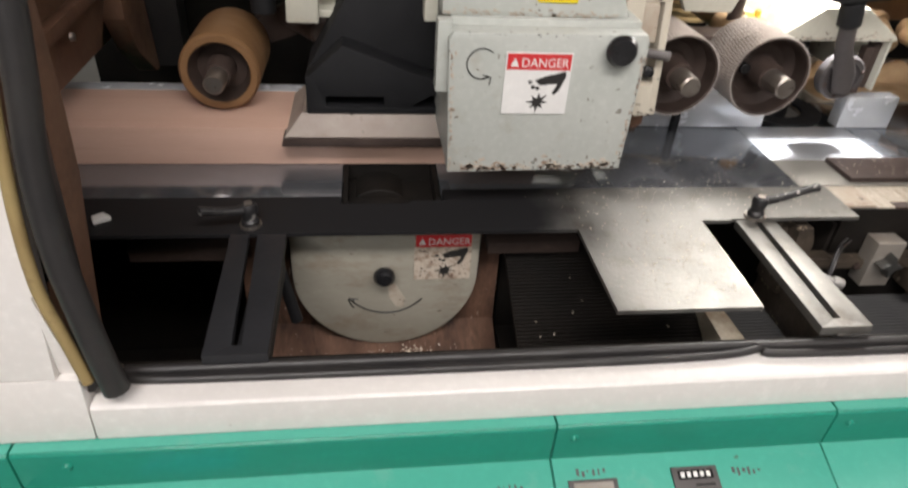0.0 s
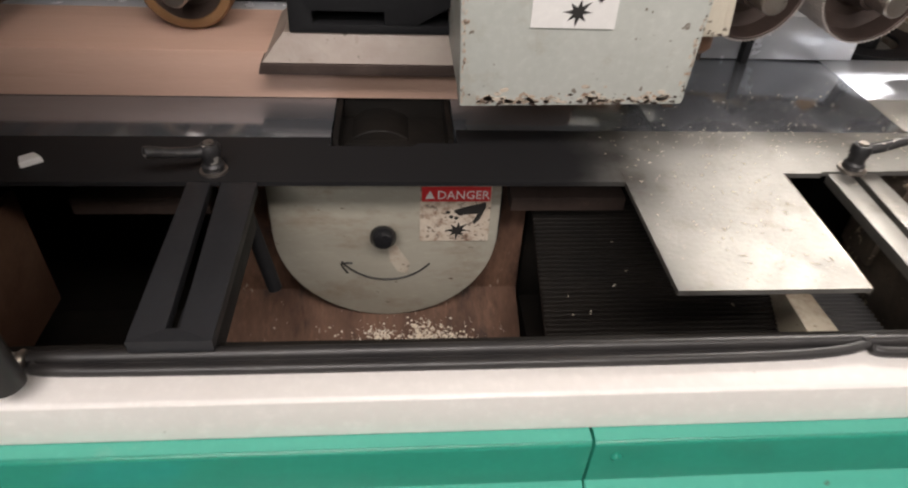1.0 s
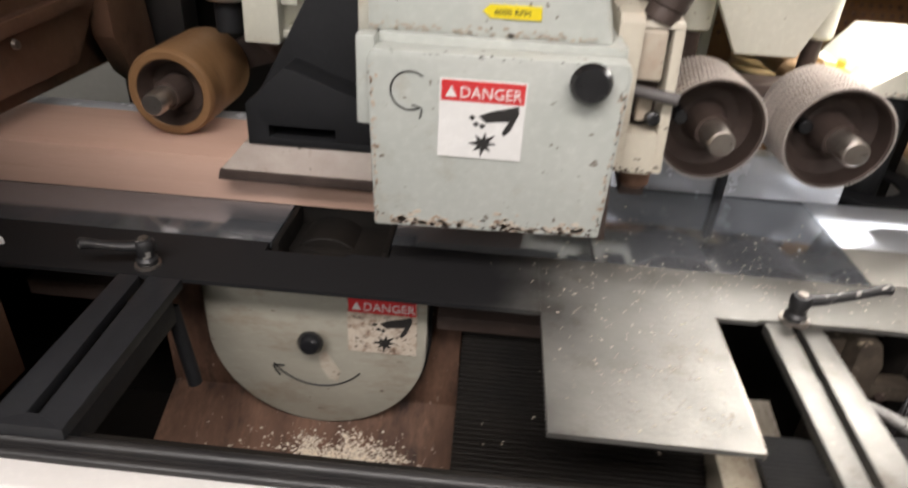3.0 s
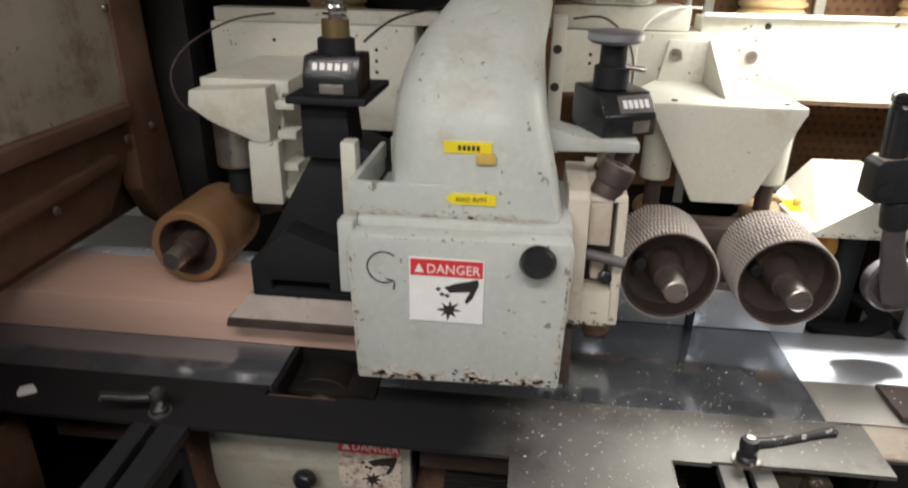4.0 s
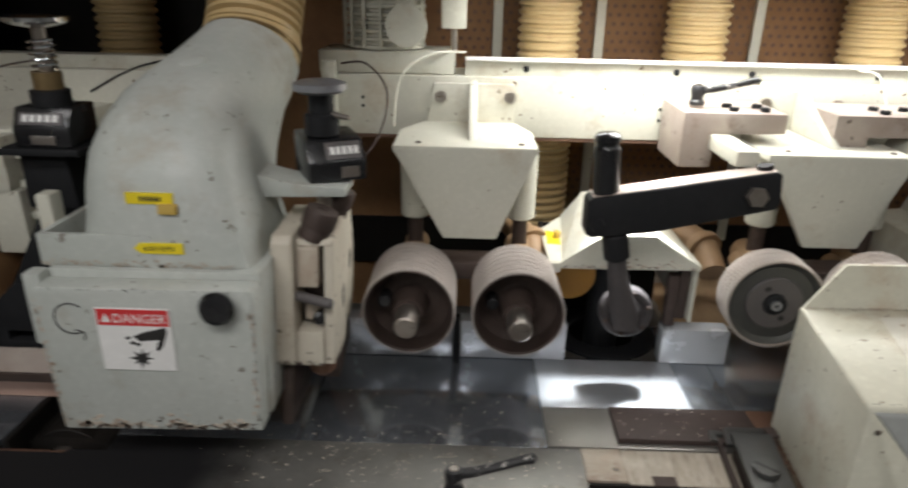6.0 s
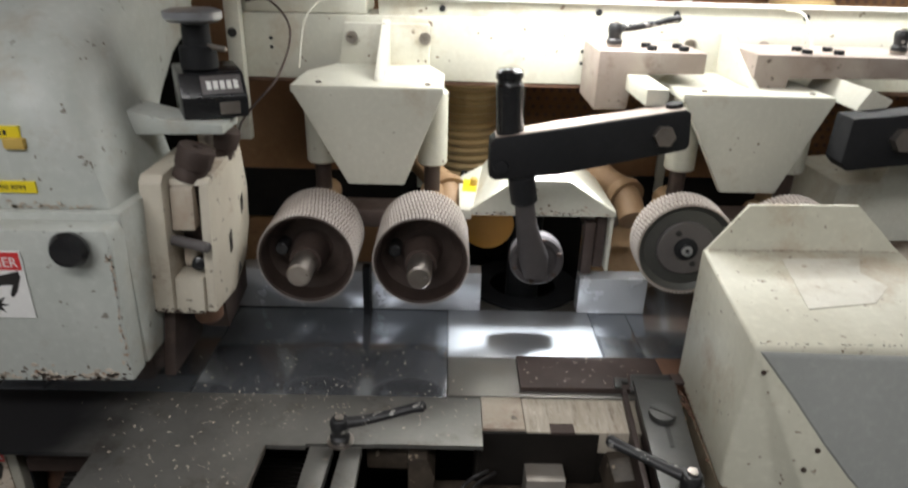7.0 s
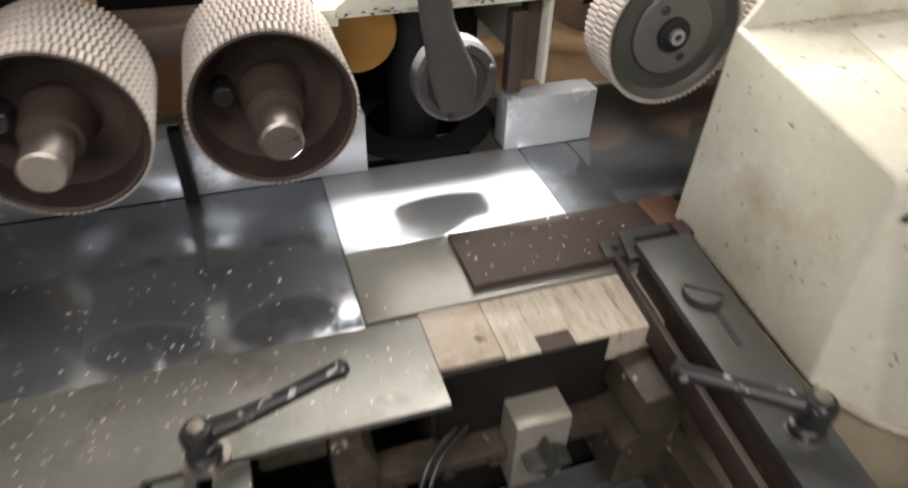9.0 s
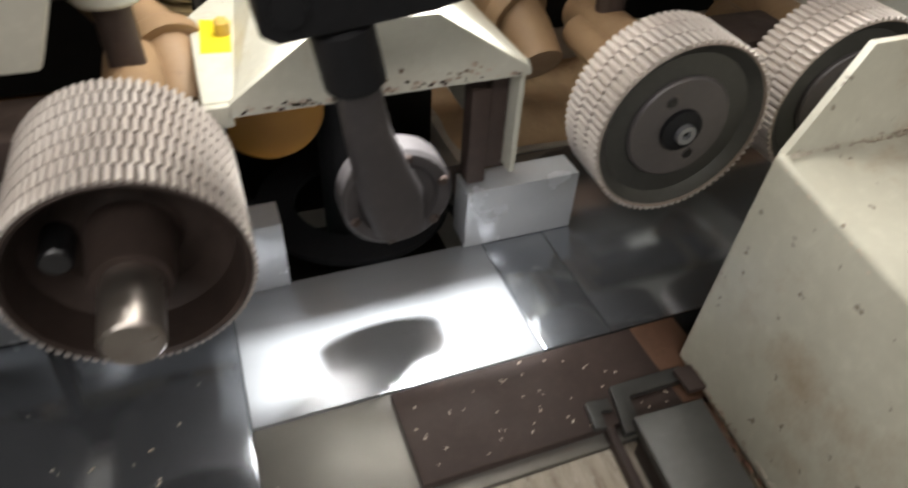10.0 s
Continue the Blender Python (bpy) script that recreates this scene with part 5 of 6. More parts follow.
part("hand_knob", lathe([(0, 0), (0.012, 0.0), (0.029, 0.003), (0.0345, 0.007), (0.0345, 0.015), (0.026, 0.018), (0, 0.0185)], (0.834, 1.542, 1.3125), (0, 0, 1), 32), M_KNOBTOP, c2, "flat grey hand knob")
part("stem", rod((0.838, 1.53, 1.158), (0.838, 1.53, 1.2025), 0.012), M_STEEL, c2)

# ---- hoods ----
h2 = thing("spindle_hood", (1.29, 1.75, 0.86), "pale folded sheet hood over the dark vertical spindle", "machine hood")
part("front_face", prism([(1.180, 1.025), (1.410, 1.027), (1.409, 1.034), (1.332, 1.084), (1.250, 1.084), (1.182, 1.035)], "y", 1.66, 1.666, 0.0008), M_PAINT, h2)
part("roof", prism([(1.249, 1.079), (1.333, 1.079), (1.333, 1.084), (1.249, 1.084)], "y", 1.667, 1.90, 0.0008), M_PAINT, h2)
part("roof_slope", prism([(1.333, 1.084), (1.411, 1.034), (1.408, 1.029), (1.331, 1.079)], "y", 1.667, 1.90, 0.0006), M_PAINT, h2)
part("side_slope", loft([[(1.186, 1.667, 1.0348), (1.25, 1.667, 1.084), (1.25, 1.90, 1.084), (1.212, 1.90, 1.0348)], [(1.189, 1.667, 1.0348), (1.253, 1.667, 1.081), (1.253, 1.90, 1.081), (1.215, 1.90, 1.0348)]]), M_PAINT, h2)
part("low_shelf", prism([(1.165, 1.667), (1.2195, 1.667), (1.2195, 1.892), (1.208, 1.892), (1.165, 1.818)], "z", 1.030, 1.0345, 0.0008), M_PAINT, h2, "flat pale shelf of the hood")
part("shelf_front", box(1.165, 1.1835, 1.6600, 1.6665, 1.018, 1.0340, 0.0008), M_PAINT, h2)
part("sticker", prism([(1.170, 1.745), (1.193, 1.742), (1.198, 1.80), (1.174, 1.808)], "z", 1.0346, 1.0353, 0), M_YELLOW, h2, "worn yellow sticker")
part("plug", lathe([(0, 0), (0.006, 0), (0.0065, 0.010), (0.004, 0.013), (0, 0.013)], (1.190, 1.775, 1.0354), (0, 0, 1), 14), M_FOAM, h2, "small amber plug")
for x, y in ((1.27, 1.70), (1.315, 1.70)):
    z = 1.084
    part("screw", lathe([(0, 0), (0.006, 0), (0.006, 0.004), (0, 0.005)], (x, y, z), (0, 0, 1), 12), M_STEEL, h2)
part("side_wall", box(1.404, 1.409, 1.667, 1.90, 0.93, 1.03, 0.0008), M_PAINT, h2)
# Inner walls and well hold the hood's inside shade as near-black colour.
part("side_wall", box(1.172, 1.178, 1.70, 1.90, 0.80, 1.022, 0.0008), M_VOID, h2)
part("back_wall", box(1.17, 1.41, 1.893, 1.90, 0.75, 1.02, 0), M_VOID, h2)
part("floor_ring", lathe([(0.06, 0), (0.098, 0), (0.098, 0.006), (0.06, 0.006), (0.06, 0)], (1.286, 1.775, 0.845), (0, 0, 1), 40), M_CAST, h2)
part("spindle", rod((1.285, 1.775, 0.80), (1.285, 1.775, 1.0), 0.03), M_CAST, h2, "dark vertical spindle")
part("amber_disc", rod((1.215, 1.745, 0.975), (1.215, 1.752, 0.975), 0.045, 32), M_ORANGE, h2, "amber disc inside")
part("guide_post", box(1.366, 1.383, 1.672, 1.69, 0.921, 1.012, 0.002), M_RUSTWHEEL, h2, "rusty guide post")
part("post_plate", box(1.386, 1.402, 1.68, 1.70, 0.93, 1.018, 0.002), M_RUSTWHEEL, h2)
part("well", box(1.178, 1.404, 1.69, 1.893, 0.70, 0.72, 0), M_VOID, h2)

bh = thing("side_hood", (1.60, 1.38, 0.85), "large pale painted side spindle hood with stained edges", "machine hood")
bm = bmesh.new()
pts = {"A": (1.472, 1.288, 1.030), "B": (1.73, 1.288, 1.031), "C": (1.457, 1.268, 0.862), "L": (1.530, 1.250, 0.812), "D": (1.565, 1.219, 0.814), "E": (1.632, 1.212, 0.794), "F": (1.740, 1.216, 0.806), "G": (1.475, 1.475, 1.060), "H": (1.73, 1.475, 1.062),
       "I": (1.480, 1.488, 0.858), "J": (1.74, 1.488, 0.858)}
v = {k: bm.verts.new(p) for k, p in pts.items()}
for f in ("AGIC", "GHJI", "ABHG", "ACL", "ALD", "ADEFB", "BFJH", "CIJFEDL"):
    bm.faces.new([v[k] for k in f])
bmesh.ops.recalc_face_normals(bm, faces=bm.faces)
rounded(bm, 0.0045, 3)
part("shell", bm, M_HOOD, bh, "pale folded hood shell with worn white edges")
# Bluish shading of the hood front, drawn as a separate proud face.
bm = bmesh.new()
face = [(1.475, 1.027), (1.514, 0.980), (1.554, 0.928), (1.581, 0.896), (1.601, 0.876), (1.621, 0.869), (1.656, 0.865), (1.696, 0.867), (1.726, 0.878), (1.726, 1.024)]
lo_ = [bm.verts.new((x, 1.285 - (1.03 - z) * 0.32, z)) for x, z in face]
hi_ = [bm.verts.new((p.co.x, p.co.y + 0.012, p.co.z)) for p in lo_]
bm.faces.new(lo_), bm.faces.new(hi_)
for k in range(len(face)):
    j = (k + 1) % len(face)
    bm.faces.new((lo_[k], lo_[j], hi_[j], hi_[k]))
bmesh.ops.recalc_face_normals(bm, faces=bm.faces)
part("front_face", rounded(bm, 0.006, 3), M_HOOD_SHADE, bh, "bulged front with blue-grey shading painted in")
for x, y, z in ((1.482, 1.283, 1.005), (1.545, 1.256, 0.926), (1.532, 1.250, 0.905), (1.59, 1.239, 0.868), (1.62, 1.231, 0.845)):
    part("screw", lathe([(0, 0), (0.003, 0), (0.0028, 0.0015), (0, 0.002)], (x, y - 0.003, z), (0, -1, 0.2), 10), M_RUSTWHEEL, bh)
part("flange", loft([[(1.479, 1.471, 1.058), (1.728, 1.471, 1.060), (1.668, 1.485, 1.118), (1.530, 1.485, 1.116)], [(1.479, 1.476, 1.058), (1.728, 1.476, 1.060), (1.668, 1.490, 1.118), (1.530, 1.490, 1.116)]]), M_HOOD, bh, "raised trapezoid flange")
part("paper_label", loft([[(1.568, 1.452, 1.0571 + k), (1.668, 1.456, 1.0578 + k), (1.652, 1.425, 1.0529 + k), (1.672, 1.398, 1.0486 + k), (1.640, 1.366, 1.0435 + k), (1.556, 1.352, 1.0412 + k)] for k in (0, 0.0008)]), M_PAPER, bh, "torn white paper label")
seam = [(1.462, 1.265, 0.862), (1.530, 1.250, 0.812), (1.565, 1.219, 0.814), (1.632, 1.212, 0.794), (1.74, 1.214, 0.806)]
bead = part("seam_bead", tube([(x, y - 0.001, z - 0.001) for x, y, z in seam], 0.0032, 8), M_DUSTY, bh, "tan welded seam bead")
skirt = []
for drop, grow in ((0.0, 0.0), (0.04, 0.004), (0.09, 0.003), (0.15, -0.006), (0.2, -0.02)):
    skirt.append([(x - 0.004 - grow * 0.5, y - grow + 0.004, z - 0.003 - drop * (0.6 + k * 0.12)) for k, (x, y, z) in enumerate(seam)] + [(1.74, 1.47, 0.80 - drop), (1.476, 1.47, 0.855 - drop * 0.6)])
part("skirt", loft(skirt), M_SKIRT, bh, "stained round skirt below the seam")
dh = thing("lower_duct", (1.58, 1.34, 0.52), "stained brown ribbed duct below the hood", "hose")
prof = [(0.05, 0)]
for i in range(6):
    prof += [(0.108, i * 0.021), (0.1105, 0.004 + i * 0.021), (0.1105, 0.016 + i * 0.021), (0.108, 0.020 + i * 0.021)]
prof += [(0.05, 0.13), (0.05, 0)]
part("ribbed_tube", lathe(prof, (1.585, 1.345, 0.52), (0, 0, 1), 40), M_SKIRT, dh)

# ---- carrier brackets on the beam ----


def carrier(x, label):
    c = thing("carrier_bracket", (x, 1.80, 1.067), label, "bracket", "roller carriers")
    part("front_plate", prism([(x - 0.112, 1.209), (x - 0.113, 1.214), (x + 0.112, 1.217), (x + 0.112, 1.209), (x + 0.053, 1.066), (x - 0.033, 1.066)], "y", 1.675, 1.69, 0.003), M_PAINT, c)
    part("top_plate", prism([(x - 0.113, 1.676), (x + 0.112, 1.676), (x + 0.112, 1.80), (x + 0.085, 1.886), (x - 0.075, 1.886), (x - 0.113, 1.80)], "z", 1.205, 1.2165, 0.002), M_PAINT, c)
    part("back_plate", prism([(x - 0.075, 1.20), (x + 0.085, 1.20), (x + 0.085, 1.285), (x - 0.06, 1.285)], "y", 1.876, 1.889, 0.002), M_PAINT, c)
    part("rib", prism([(1.72, 1.217), (1.876, 1.217), (1.876, 1.292)], "x", x + 0.004, x + 0.018, 0.002), M_PAINT, c)
    for bx in (x - 0.048, x + 0.077):
        part("bolt", lathe([(0, 0), (0.0105, 0), (0.0105, 0.006), (0.006, 0.006), (0.006, 0.002), (0, 0.002)], (bx, 1.8755, 1.262), (0, -1, 0), 20), M_STEEL, c)
    for bx in (x - 0.075, x + 0.088):
        part("screw", lathe([(0, 0), (0.005, 0), (0.004, 0.002), (0, 0.002)], (bx, 1.70, 1.2166), (0, 0, 1), 12), M_RUSTWHEEL, c)
    for bx in (x - 0.082, x + 0.095):
        cy_ = part("cylinder", rod((bx, 1.735, 1.085), (bx, 1.735, 1.203), 0.024, 28, 0.003), M_PAINT, c, "white air cylinder")
        part("piston", rod((bx, 1.735, 1.03), (bx, 1.735, 1.0845), 0.013), M_RUSTWHEEL, cy_)
        part("joint", rod((bx, 1.68, 1.02), (bx, 1.78, 1.02), 0.022), M_PIPE, cy_, "ochre dusty joint")
    part("cross_link", box(x - 0.09, x + 0.10, 1.66, 1.72, 1.0, 1.03, 0.005), M_RUSTWHEEL, c)
    return c


carrier(1.025, "pale painted wedge-shaped roller carrier with white cylinders")
carrier(1.603, "pale painted wedge-shaped roller carrier with scratches")

# left carrier over the rubber roller
lc = thing("left_carrier", (0.31, 1.68, 1.06), "pale painted cast carrier arm above the rubber roller", "bracket")
part("head", prism([(0.229, 1.2), (0.233, 1.223), (0.352, 1.231), (0.352, 1.15), (0.33, 1.148), (0.26, 1.178)], "y", 1.60, 1.64, 0.003), M_PAINT, lc)
part("top", box(0.232, 0.372, 1.6405, 1.89, 1.215, 1.235, 0.003), M_PAINT, lc)
part("web", prism([(0.312, 1.05), (0.362, 1.05), (0.362, 1.15), (0.315, 1.15)], "y", 1.603, 1.635, 0.003), M_PAINT, lc)
for z in (1.055, 1.10, 1.15, 1.195):
    part("side_rib", box(0.355, 0.385, 1.62, 1.70, z, z + 0.012, 0.002), M_PAINT, lc)
part("side_web", box(0.353, 0.36, 1.64, 1.88, 1.05, 1.215, 0.002), M_PAINT, lc)
part("cylinder", rod((0.272, 1.66, 1.095), (0.272, 1.66, 1.214), 0.034, 32, 0.003), M_STEEL, lc, "bright steel air cylinder")
part("piston", rod((0.272, 1.66, 1.05), (0.272, 1.66, 1.0945), 0.02), M_CAST, lc)

# ---- swing arm with hold-down wheel ----
ha = thing("hold_down_arm", (1.28, 1.60, 0.936), "black swing arm with grip post and grey hold-down wheel", "machine part")
part("arm", prism([(1.203, 1.113), (1.212, 1.108), (1.30, 1.118), (1.472, 1.158), (1.476, 1.165), (1.472, 1.209), (1.465, 1.213), (1.21, 1.168), (1.203, 1.162)], "y", 1.583, 1.625, 0.003), M_CAST, ha)
part("dust_film", prism([(1.2105, 1.1684), (1.4645, 1.2132), (1.4644, 1.2141), (1.2104, 1.1693)], "y", 1.5855, 1.6225, 0.0), M_SHOE, ha, "pale dust on the arm")
part("grip", lathe([(0, 0), (0.0195, 0), (0.0195, 0.074), (0.017, 0.077), (0.0165, 0.082), (0.019, 0.084), (0.0185, 0.092), (0.014, 0.096), (0, 0.097)], (1.232, 1.605, 1.163), (-0.07, 0, 1), 26), M_BLACK, ha, "black grip post")
part("socket", rod((1.250, 1.604, 1.11), (1.258, 1.604, 1.068), 0.0195, 20, 0.003), M_CAST, ha)
part("stem", loft([[(1.258 + 0.0145 * math.cos(a), 1.604 + 0.0145 * math.sin(a), 1.07) for a in np.linspace(0, 2 * math.pi, 17)[:-1]], [(1.263 + 0.016 * math.cos(a), 1.602 + 0.0125 * math.sin(a), 1.035) for a in np.linspace(0, 2 * math.pi, 17)[:-1]],
                   [(1.275 + 0.023 * math.cos(a), 1.591 + 0.007 * math.sin(a), 0.99) for a in np.linspace(0, 2 * math.pi, 17)[:-1]], [(1.281 + 0.018 * math.cos(a), 1.589 + 0.007 * math.sin(a), 0.955) for a in np.linspace(0, 2 * math.pi, 17)[:-1]]]), M_STEM, ha, "grey forged stem")
whl = part("wheel", lathe([(0, 0.004), (0.027, 0.004), (0.03, 0.0), (0.038, 0.0), (0.041, 0.003), (0.041, 0.022), (0.038, 0.025), (0, 0.025)], (1.282, 1.597, 0.978), (0, 1, 0), 36), M_STEM, ha, "grey steel wheel")
for k in range(6):
    a = radians(60 * k + 20)
    part("rim_bolt", rod((1.282 + 0.0345 * math.cos(a), 1.5975, 0.978 + 0.0345 * math.sin(a)), (1.282 + 0.0345 * math.cos(a), 1.594, 0.978 + 0.0345 * math.sin(a)), 0.0042, 10), M_RUSTWHEEL, whl)
part("pivot_bolt", lathe([(0, 0), (0.0145, 0), (0.0145, 0.014), (0, 0.014)], (1.437, 1.5828, 1.178), (0, -1, 0.1), 6), M_STEEL, ha, "hexagon bolt")
part("top_bolt", lathe([(0, 0), (0.012, 0), (0.012, 0.007), (0, 0.008)], (1.455, 1.606, 1.211), (-0.2, 0, 1), 8), M_CAST, ha)
part("side_pin", lathe([(0, 0), (0.011, 0), (0.01, 0.004), (0, 0.005)], (1.219, 1.5828, 1.128), (0, -1, 0), 16), M_CAST, ha)
part("square_shaft", prism([(1.42, 1.208), (1.452, 1.208), (1.452, 1.232), (1.42, 1.232)], "y", 1.626, 1.80, 0.002), M_PAINT, ha, "pale square shaft")

for x0, x1 in ((1.374, 1.540), (1.617, 1.90)):
    cb = thing("shaft_clamp", ((x0 + x1) / 2, 1.80, 1.19), "greyish painted shaft clamp block bolted to the beam", "clamp", "shaft clamps")
    part("body", prism([(x0, 1.176), (x0 + 0.052, 1.177), (x0 + 0.056, 1.231), (x1, 1.234), (x1, 1.266), (x0, 1.267)], "y", 1.745, 1.875, 0.003), M_SHOE, cb)
    for i in range(4):
        part("bolt", lathe([(0, 0), (0.008, 0), (0.008, 0.007), (0, 0.007)], (x0 + 0.085 + 0.05 * (i % 2), 1.765 + 0.035 * (i // 2), 1.266), (0, 0, 1), 10), M_CAST, cb)
clamp_lever((1.405, 1.79, 1.2685), 12, 0.11, M_LEVER, 0.012, "black clamping lever on the shaft clamp", rise=0.012)
clamp_lever((1.86, 1.79, 1.2685), 30, 0.10, M_LEVER, 0.012, "black clamping lever on the shaft clamp", rise=0.012)
fa = thing("hold_down_arm", (1.85, 1.62, 1.11), "second black swing arm with hexagon bolt behind the hood", "machine part")
part("arm", prism([(1.700, 1.140), (1.712, 1.128), (2.0, 1.165), (2.0, 1.235), (1.702, 1.203)], "y", 1.60, 1.645, 0.003), M_CAST, fa)
part("pivot_bolt", lathe([(0, 0), (0.017, 0), (0.017, 0.014), (0, 0.014)], (1.775, 1.5998, 1.176), (0, -1, 0.1), 6), M_STEEL, fa)
part("square_shaft", prism([(1.73, 1.205), (1.765, 1.195), (1.78, 1.22), (1.745, 1.235)], "y", 1.646, 1.80, 0.002), M_PAINT, fa)

# ---- beam, motor, rear wall ----
beam = thing("main_beam", (1.5, 1.94, 1.19), "long pale painted cross beam behind the heads", "beam")
part("beam_front", box(0.77, 2.4, 1.89, 2.02, 1.188, 1.296, 0.003), M_PAINT, beam)
part("top_rail", box(1.02, 2.4, 1.905, 1.965, 1.2965, 1.322, 0.002), M_PAINT, beam)
part("rail_lip", box(1.02, 2.4, 1.897, 1.91, 1.3225, 1.329, 0.0015), M_WHITE, beam)
part("beam_front", box(0.138, 0.52, 1.895, 2.0, 1.10, 1.292, 0.003), M_PAINT, beam)
part("top_rail", box(0.138, 0.56, 1.915, 1.96, 1.2925, 1.316, 0.002), M_PAINT, beam)
part("hole_plate", box(0.765, 0.79, 1.868, 1.8895, 1.08, 1.32, 0.002), M_PAINT, beam)
for x, z in ((0.776, 1.265), (0.776, 1.20), (0.835, 1.24), (0.835, 1.255), (1.375, 1.225), (1.375, 1.245), (0.258, 1.262), (0.30, 1.22), (0.45, 1.23), (0.45, 1.25), (0.45, 1.21)):
    big = x == 0.776
    part("hole", rod((x, (1.867 if big else 1.889 if x > 0.6 else 1.894), z), (x, (1.87 if big else 1.892 if x > 0.6 else 1.897), z), 0.008 if big else 0.0032, 14, 0), M_INK, beam)
for x in (1.13, 1.40, 1.535, 1.76):
    part("rail_screw", lathe([(0, 0), (0.006, 0), (0.005, 0.003), (0, 0.004)], (x, 1.9045, 1.309), (0, -1, 0), 12), M_CAST, beam)
part("drip_edge", box(0.79, 2.4, 1.893, 1.90, 1.181, 1.1875, 0.001), M_RUST, beam)

mt = thing("gear_motor", (0.9, 1.98, 1.30), "pale ribbed gear motor with round cap on the beam", "motor")
part("foot", box(0.755, 1.0, 1.90, 2.03, 1.297, 1.336, 0.004), M_PAINT, mt)
ribs = [(0.03, 0)]
for i in range(9):
    ribs += [(0.066, i * 0.014), (0.074, 0.002 + i * 0.014), (0.074, 0.007 + i * 0.014), (0.066, 0.009 + i * 0.014)]
ribs += [(0.03, 0.13), (0.03, 0)]
part("housing", lathe(ribs, (0.87, 1.97, 1.3365), (0, 0, 1), 36), M_PAINT, mt)
for i in range(7):
    a = radians(200 + i * 23)
    part("fin", box(0.87 + 0.076 * math.cos(a) - 0.003, 0.87 + 0.076 * math.cos(a) + 0.003, 1.97 + 0.076 * math.sin(a) - 0.003, 1.97 + 0.076 * math.sin(a) + 0.003, 1.34, 1.46, 0.001), M_PAINT, mt)
part("cap", lathe([(0, 0), (0.033, 0), (0.036, 0.004), (0.036, 0.03), (0, 0.03)], (0.915, 1.905, 1.378), (0, -1, 0.1), 30), M_PAINT, mt)
part("gauge", box(0.975, 1.02, 1.92, 1.955, 1.375, 1.47, 0.004), M_PAINT, mt)
part("gauge_rod", rod((0.998, 1.935, 1.33), (0.998, 1.935, 1.375), 0.006), M_STEEL, mt)

rw = thing("rear_panel", (1.0, 2.16, 0.6), "brown perforated foam rear panel of the enclosure", "panel", kind="structure")
part("foam", box(0.58, 2.4, 2.16, 2.19, 0.70, 1.75, 0), M_PEG, rw)
# Added dark sheet stands in for shade low behind the rollers.
part("lower_sheet", box(0.58, 2.4, 2.150, 2.1575, 0.82, 0.935, 0), M_VOID, rw, "near-black sheet added for shade below the beam")
# Left rear is near-black, its shade put into the colour.
part("black_sheet", box(-0.2, 0.578, 2.16, 2.19, 0.70, 1.75, 0), M_VOID, rw, "left stretch of rear sheet, shade painted near-black")
bm = bmesh.new()
for i in range(64):
    for k in range(26):
        x, z = 0.96 + i * 0.019 + 0.0095 * (k % 2), 1.0 + k * 0.018
        lathe([(0, 0), (0.0048, 0), (0.0048, 0.002), (0, 0.002)], (x, 2.1595, z), (0, -1, 0), 6, bm)
tagged(part("perforation", bm, M_RUST, rw, "rows of dark round perforations"), kind="stuff")
for x in (1.075, 1.29, 1.62):
    part("strip", box(x, x + 0.02, 2.145, 2.1565, 0.9, 1.75, 0.002), M_PAINT, rw, "pale upright strip")
for x, r, z0 in ((1.185, 0.062, 0.95), (1.48, 0.062, 1.20), (1.83, 0.06, 1.20), (0.33, 0.06, 1.20)):
    prof = [(r - 0.008, 0)]
    n = int((1.70 - z0) / 0.0165)
    for i in range(n):
        prof += [(r - 0.006, i * 0.0165), (r, 0.004 + i * 0.0165), (r, 0.009 + i * 0.0165), (r - 0.006, 0.013 + i * 0.0165)]
    prof += [(r - 0.008, n * 0.0165), (0.03, n * 0.0165), (0.03, 0)]
    hz = thing("dust_hose", (x, 2.075, z0), "tan ribbed dust hose rising behind the beam", "hose", "rear hoses")
    part("ribbed_tube", lathe(prof, (x, 2.075, z0), (0, 0, 1), 32), M_HOSE, hz)

# brown pipe fittings under the carriers
for x in (1.12, 1.43):
    pf = thing("pipe_elbow", (x, 1.84, 0.95), "tan dusty pipe elbow behind the rollers", "pipe")
    part("elbow", tube([(x - 0.03, 1.88, 1.05), (x, 1.84, 1.03), (x + 0.025, 1.79, 1.02), (x + 0.03, 1.74, 0.99)], 0.024, 14), M_PIPE, pf)
    part("collar", lathe([(0, 0), (0.031, 0), (0.033, 0.004), (0.033, 0.018), (0, 0.018)], (x + 0.022, 1.80, 1.02), (0.3, -0.9, -0.25), 20), M_PIPE, pf)
sd = solid("sawdust_shelf", box(1.41, 2.3, 1.802, 2.1, 0.80, 0.852, 0.003), M_DUSTY, "shelf with tan sawdust behind the bed", "shelf")
rg = random.Random(5)
lumps = [(rg.uniform(1.43, 1.85), rg.uniform(1.815, 1.98), rg.uniform(0.02, 0.05), rg.uniform(0.006, 0.022)) for i in range(30)]
bm = bmesh.new()
nx, ny = 60, 26
rows_ = []
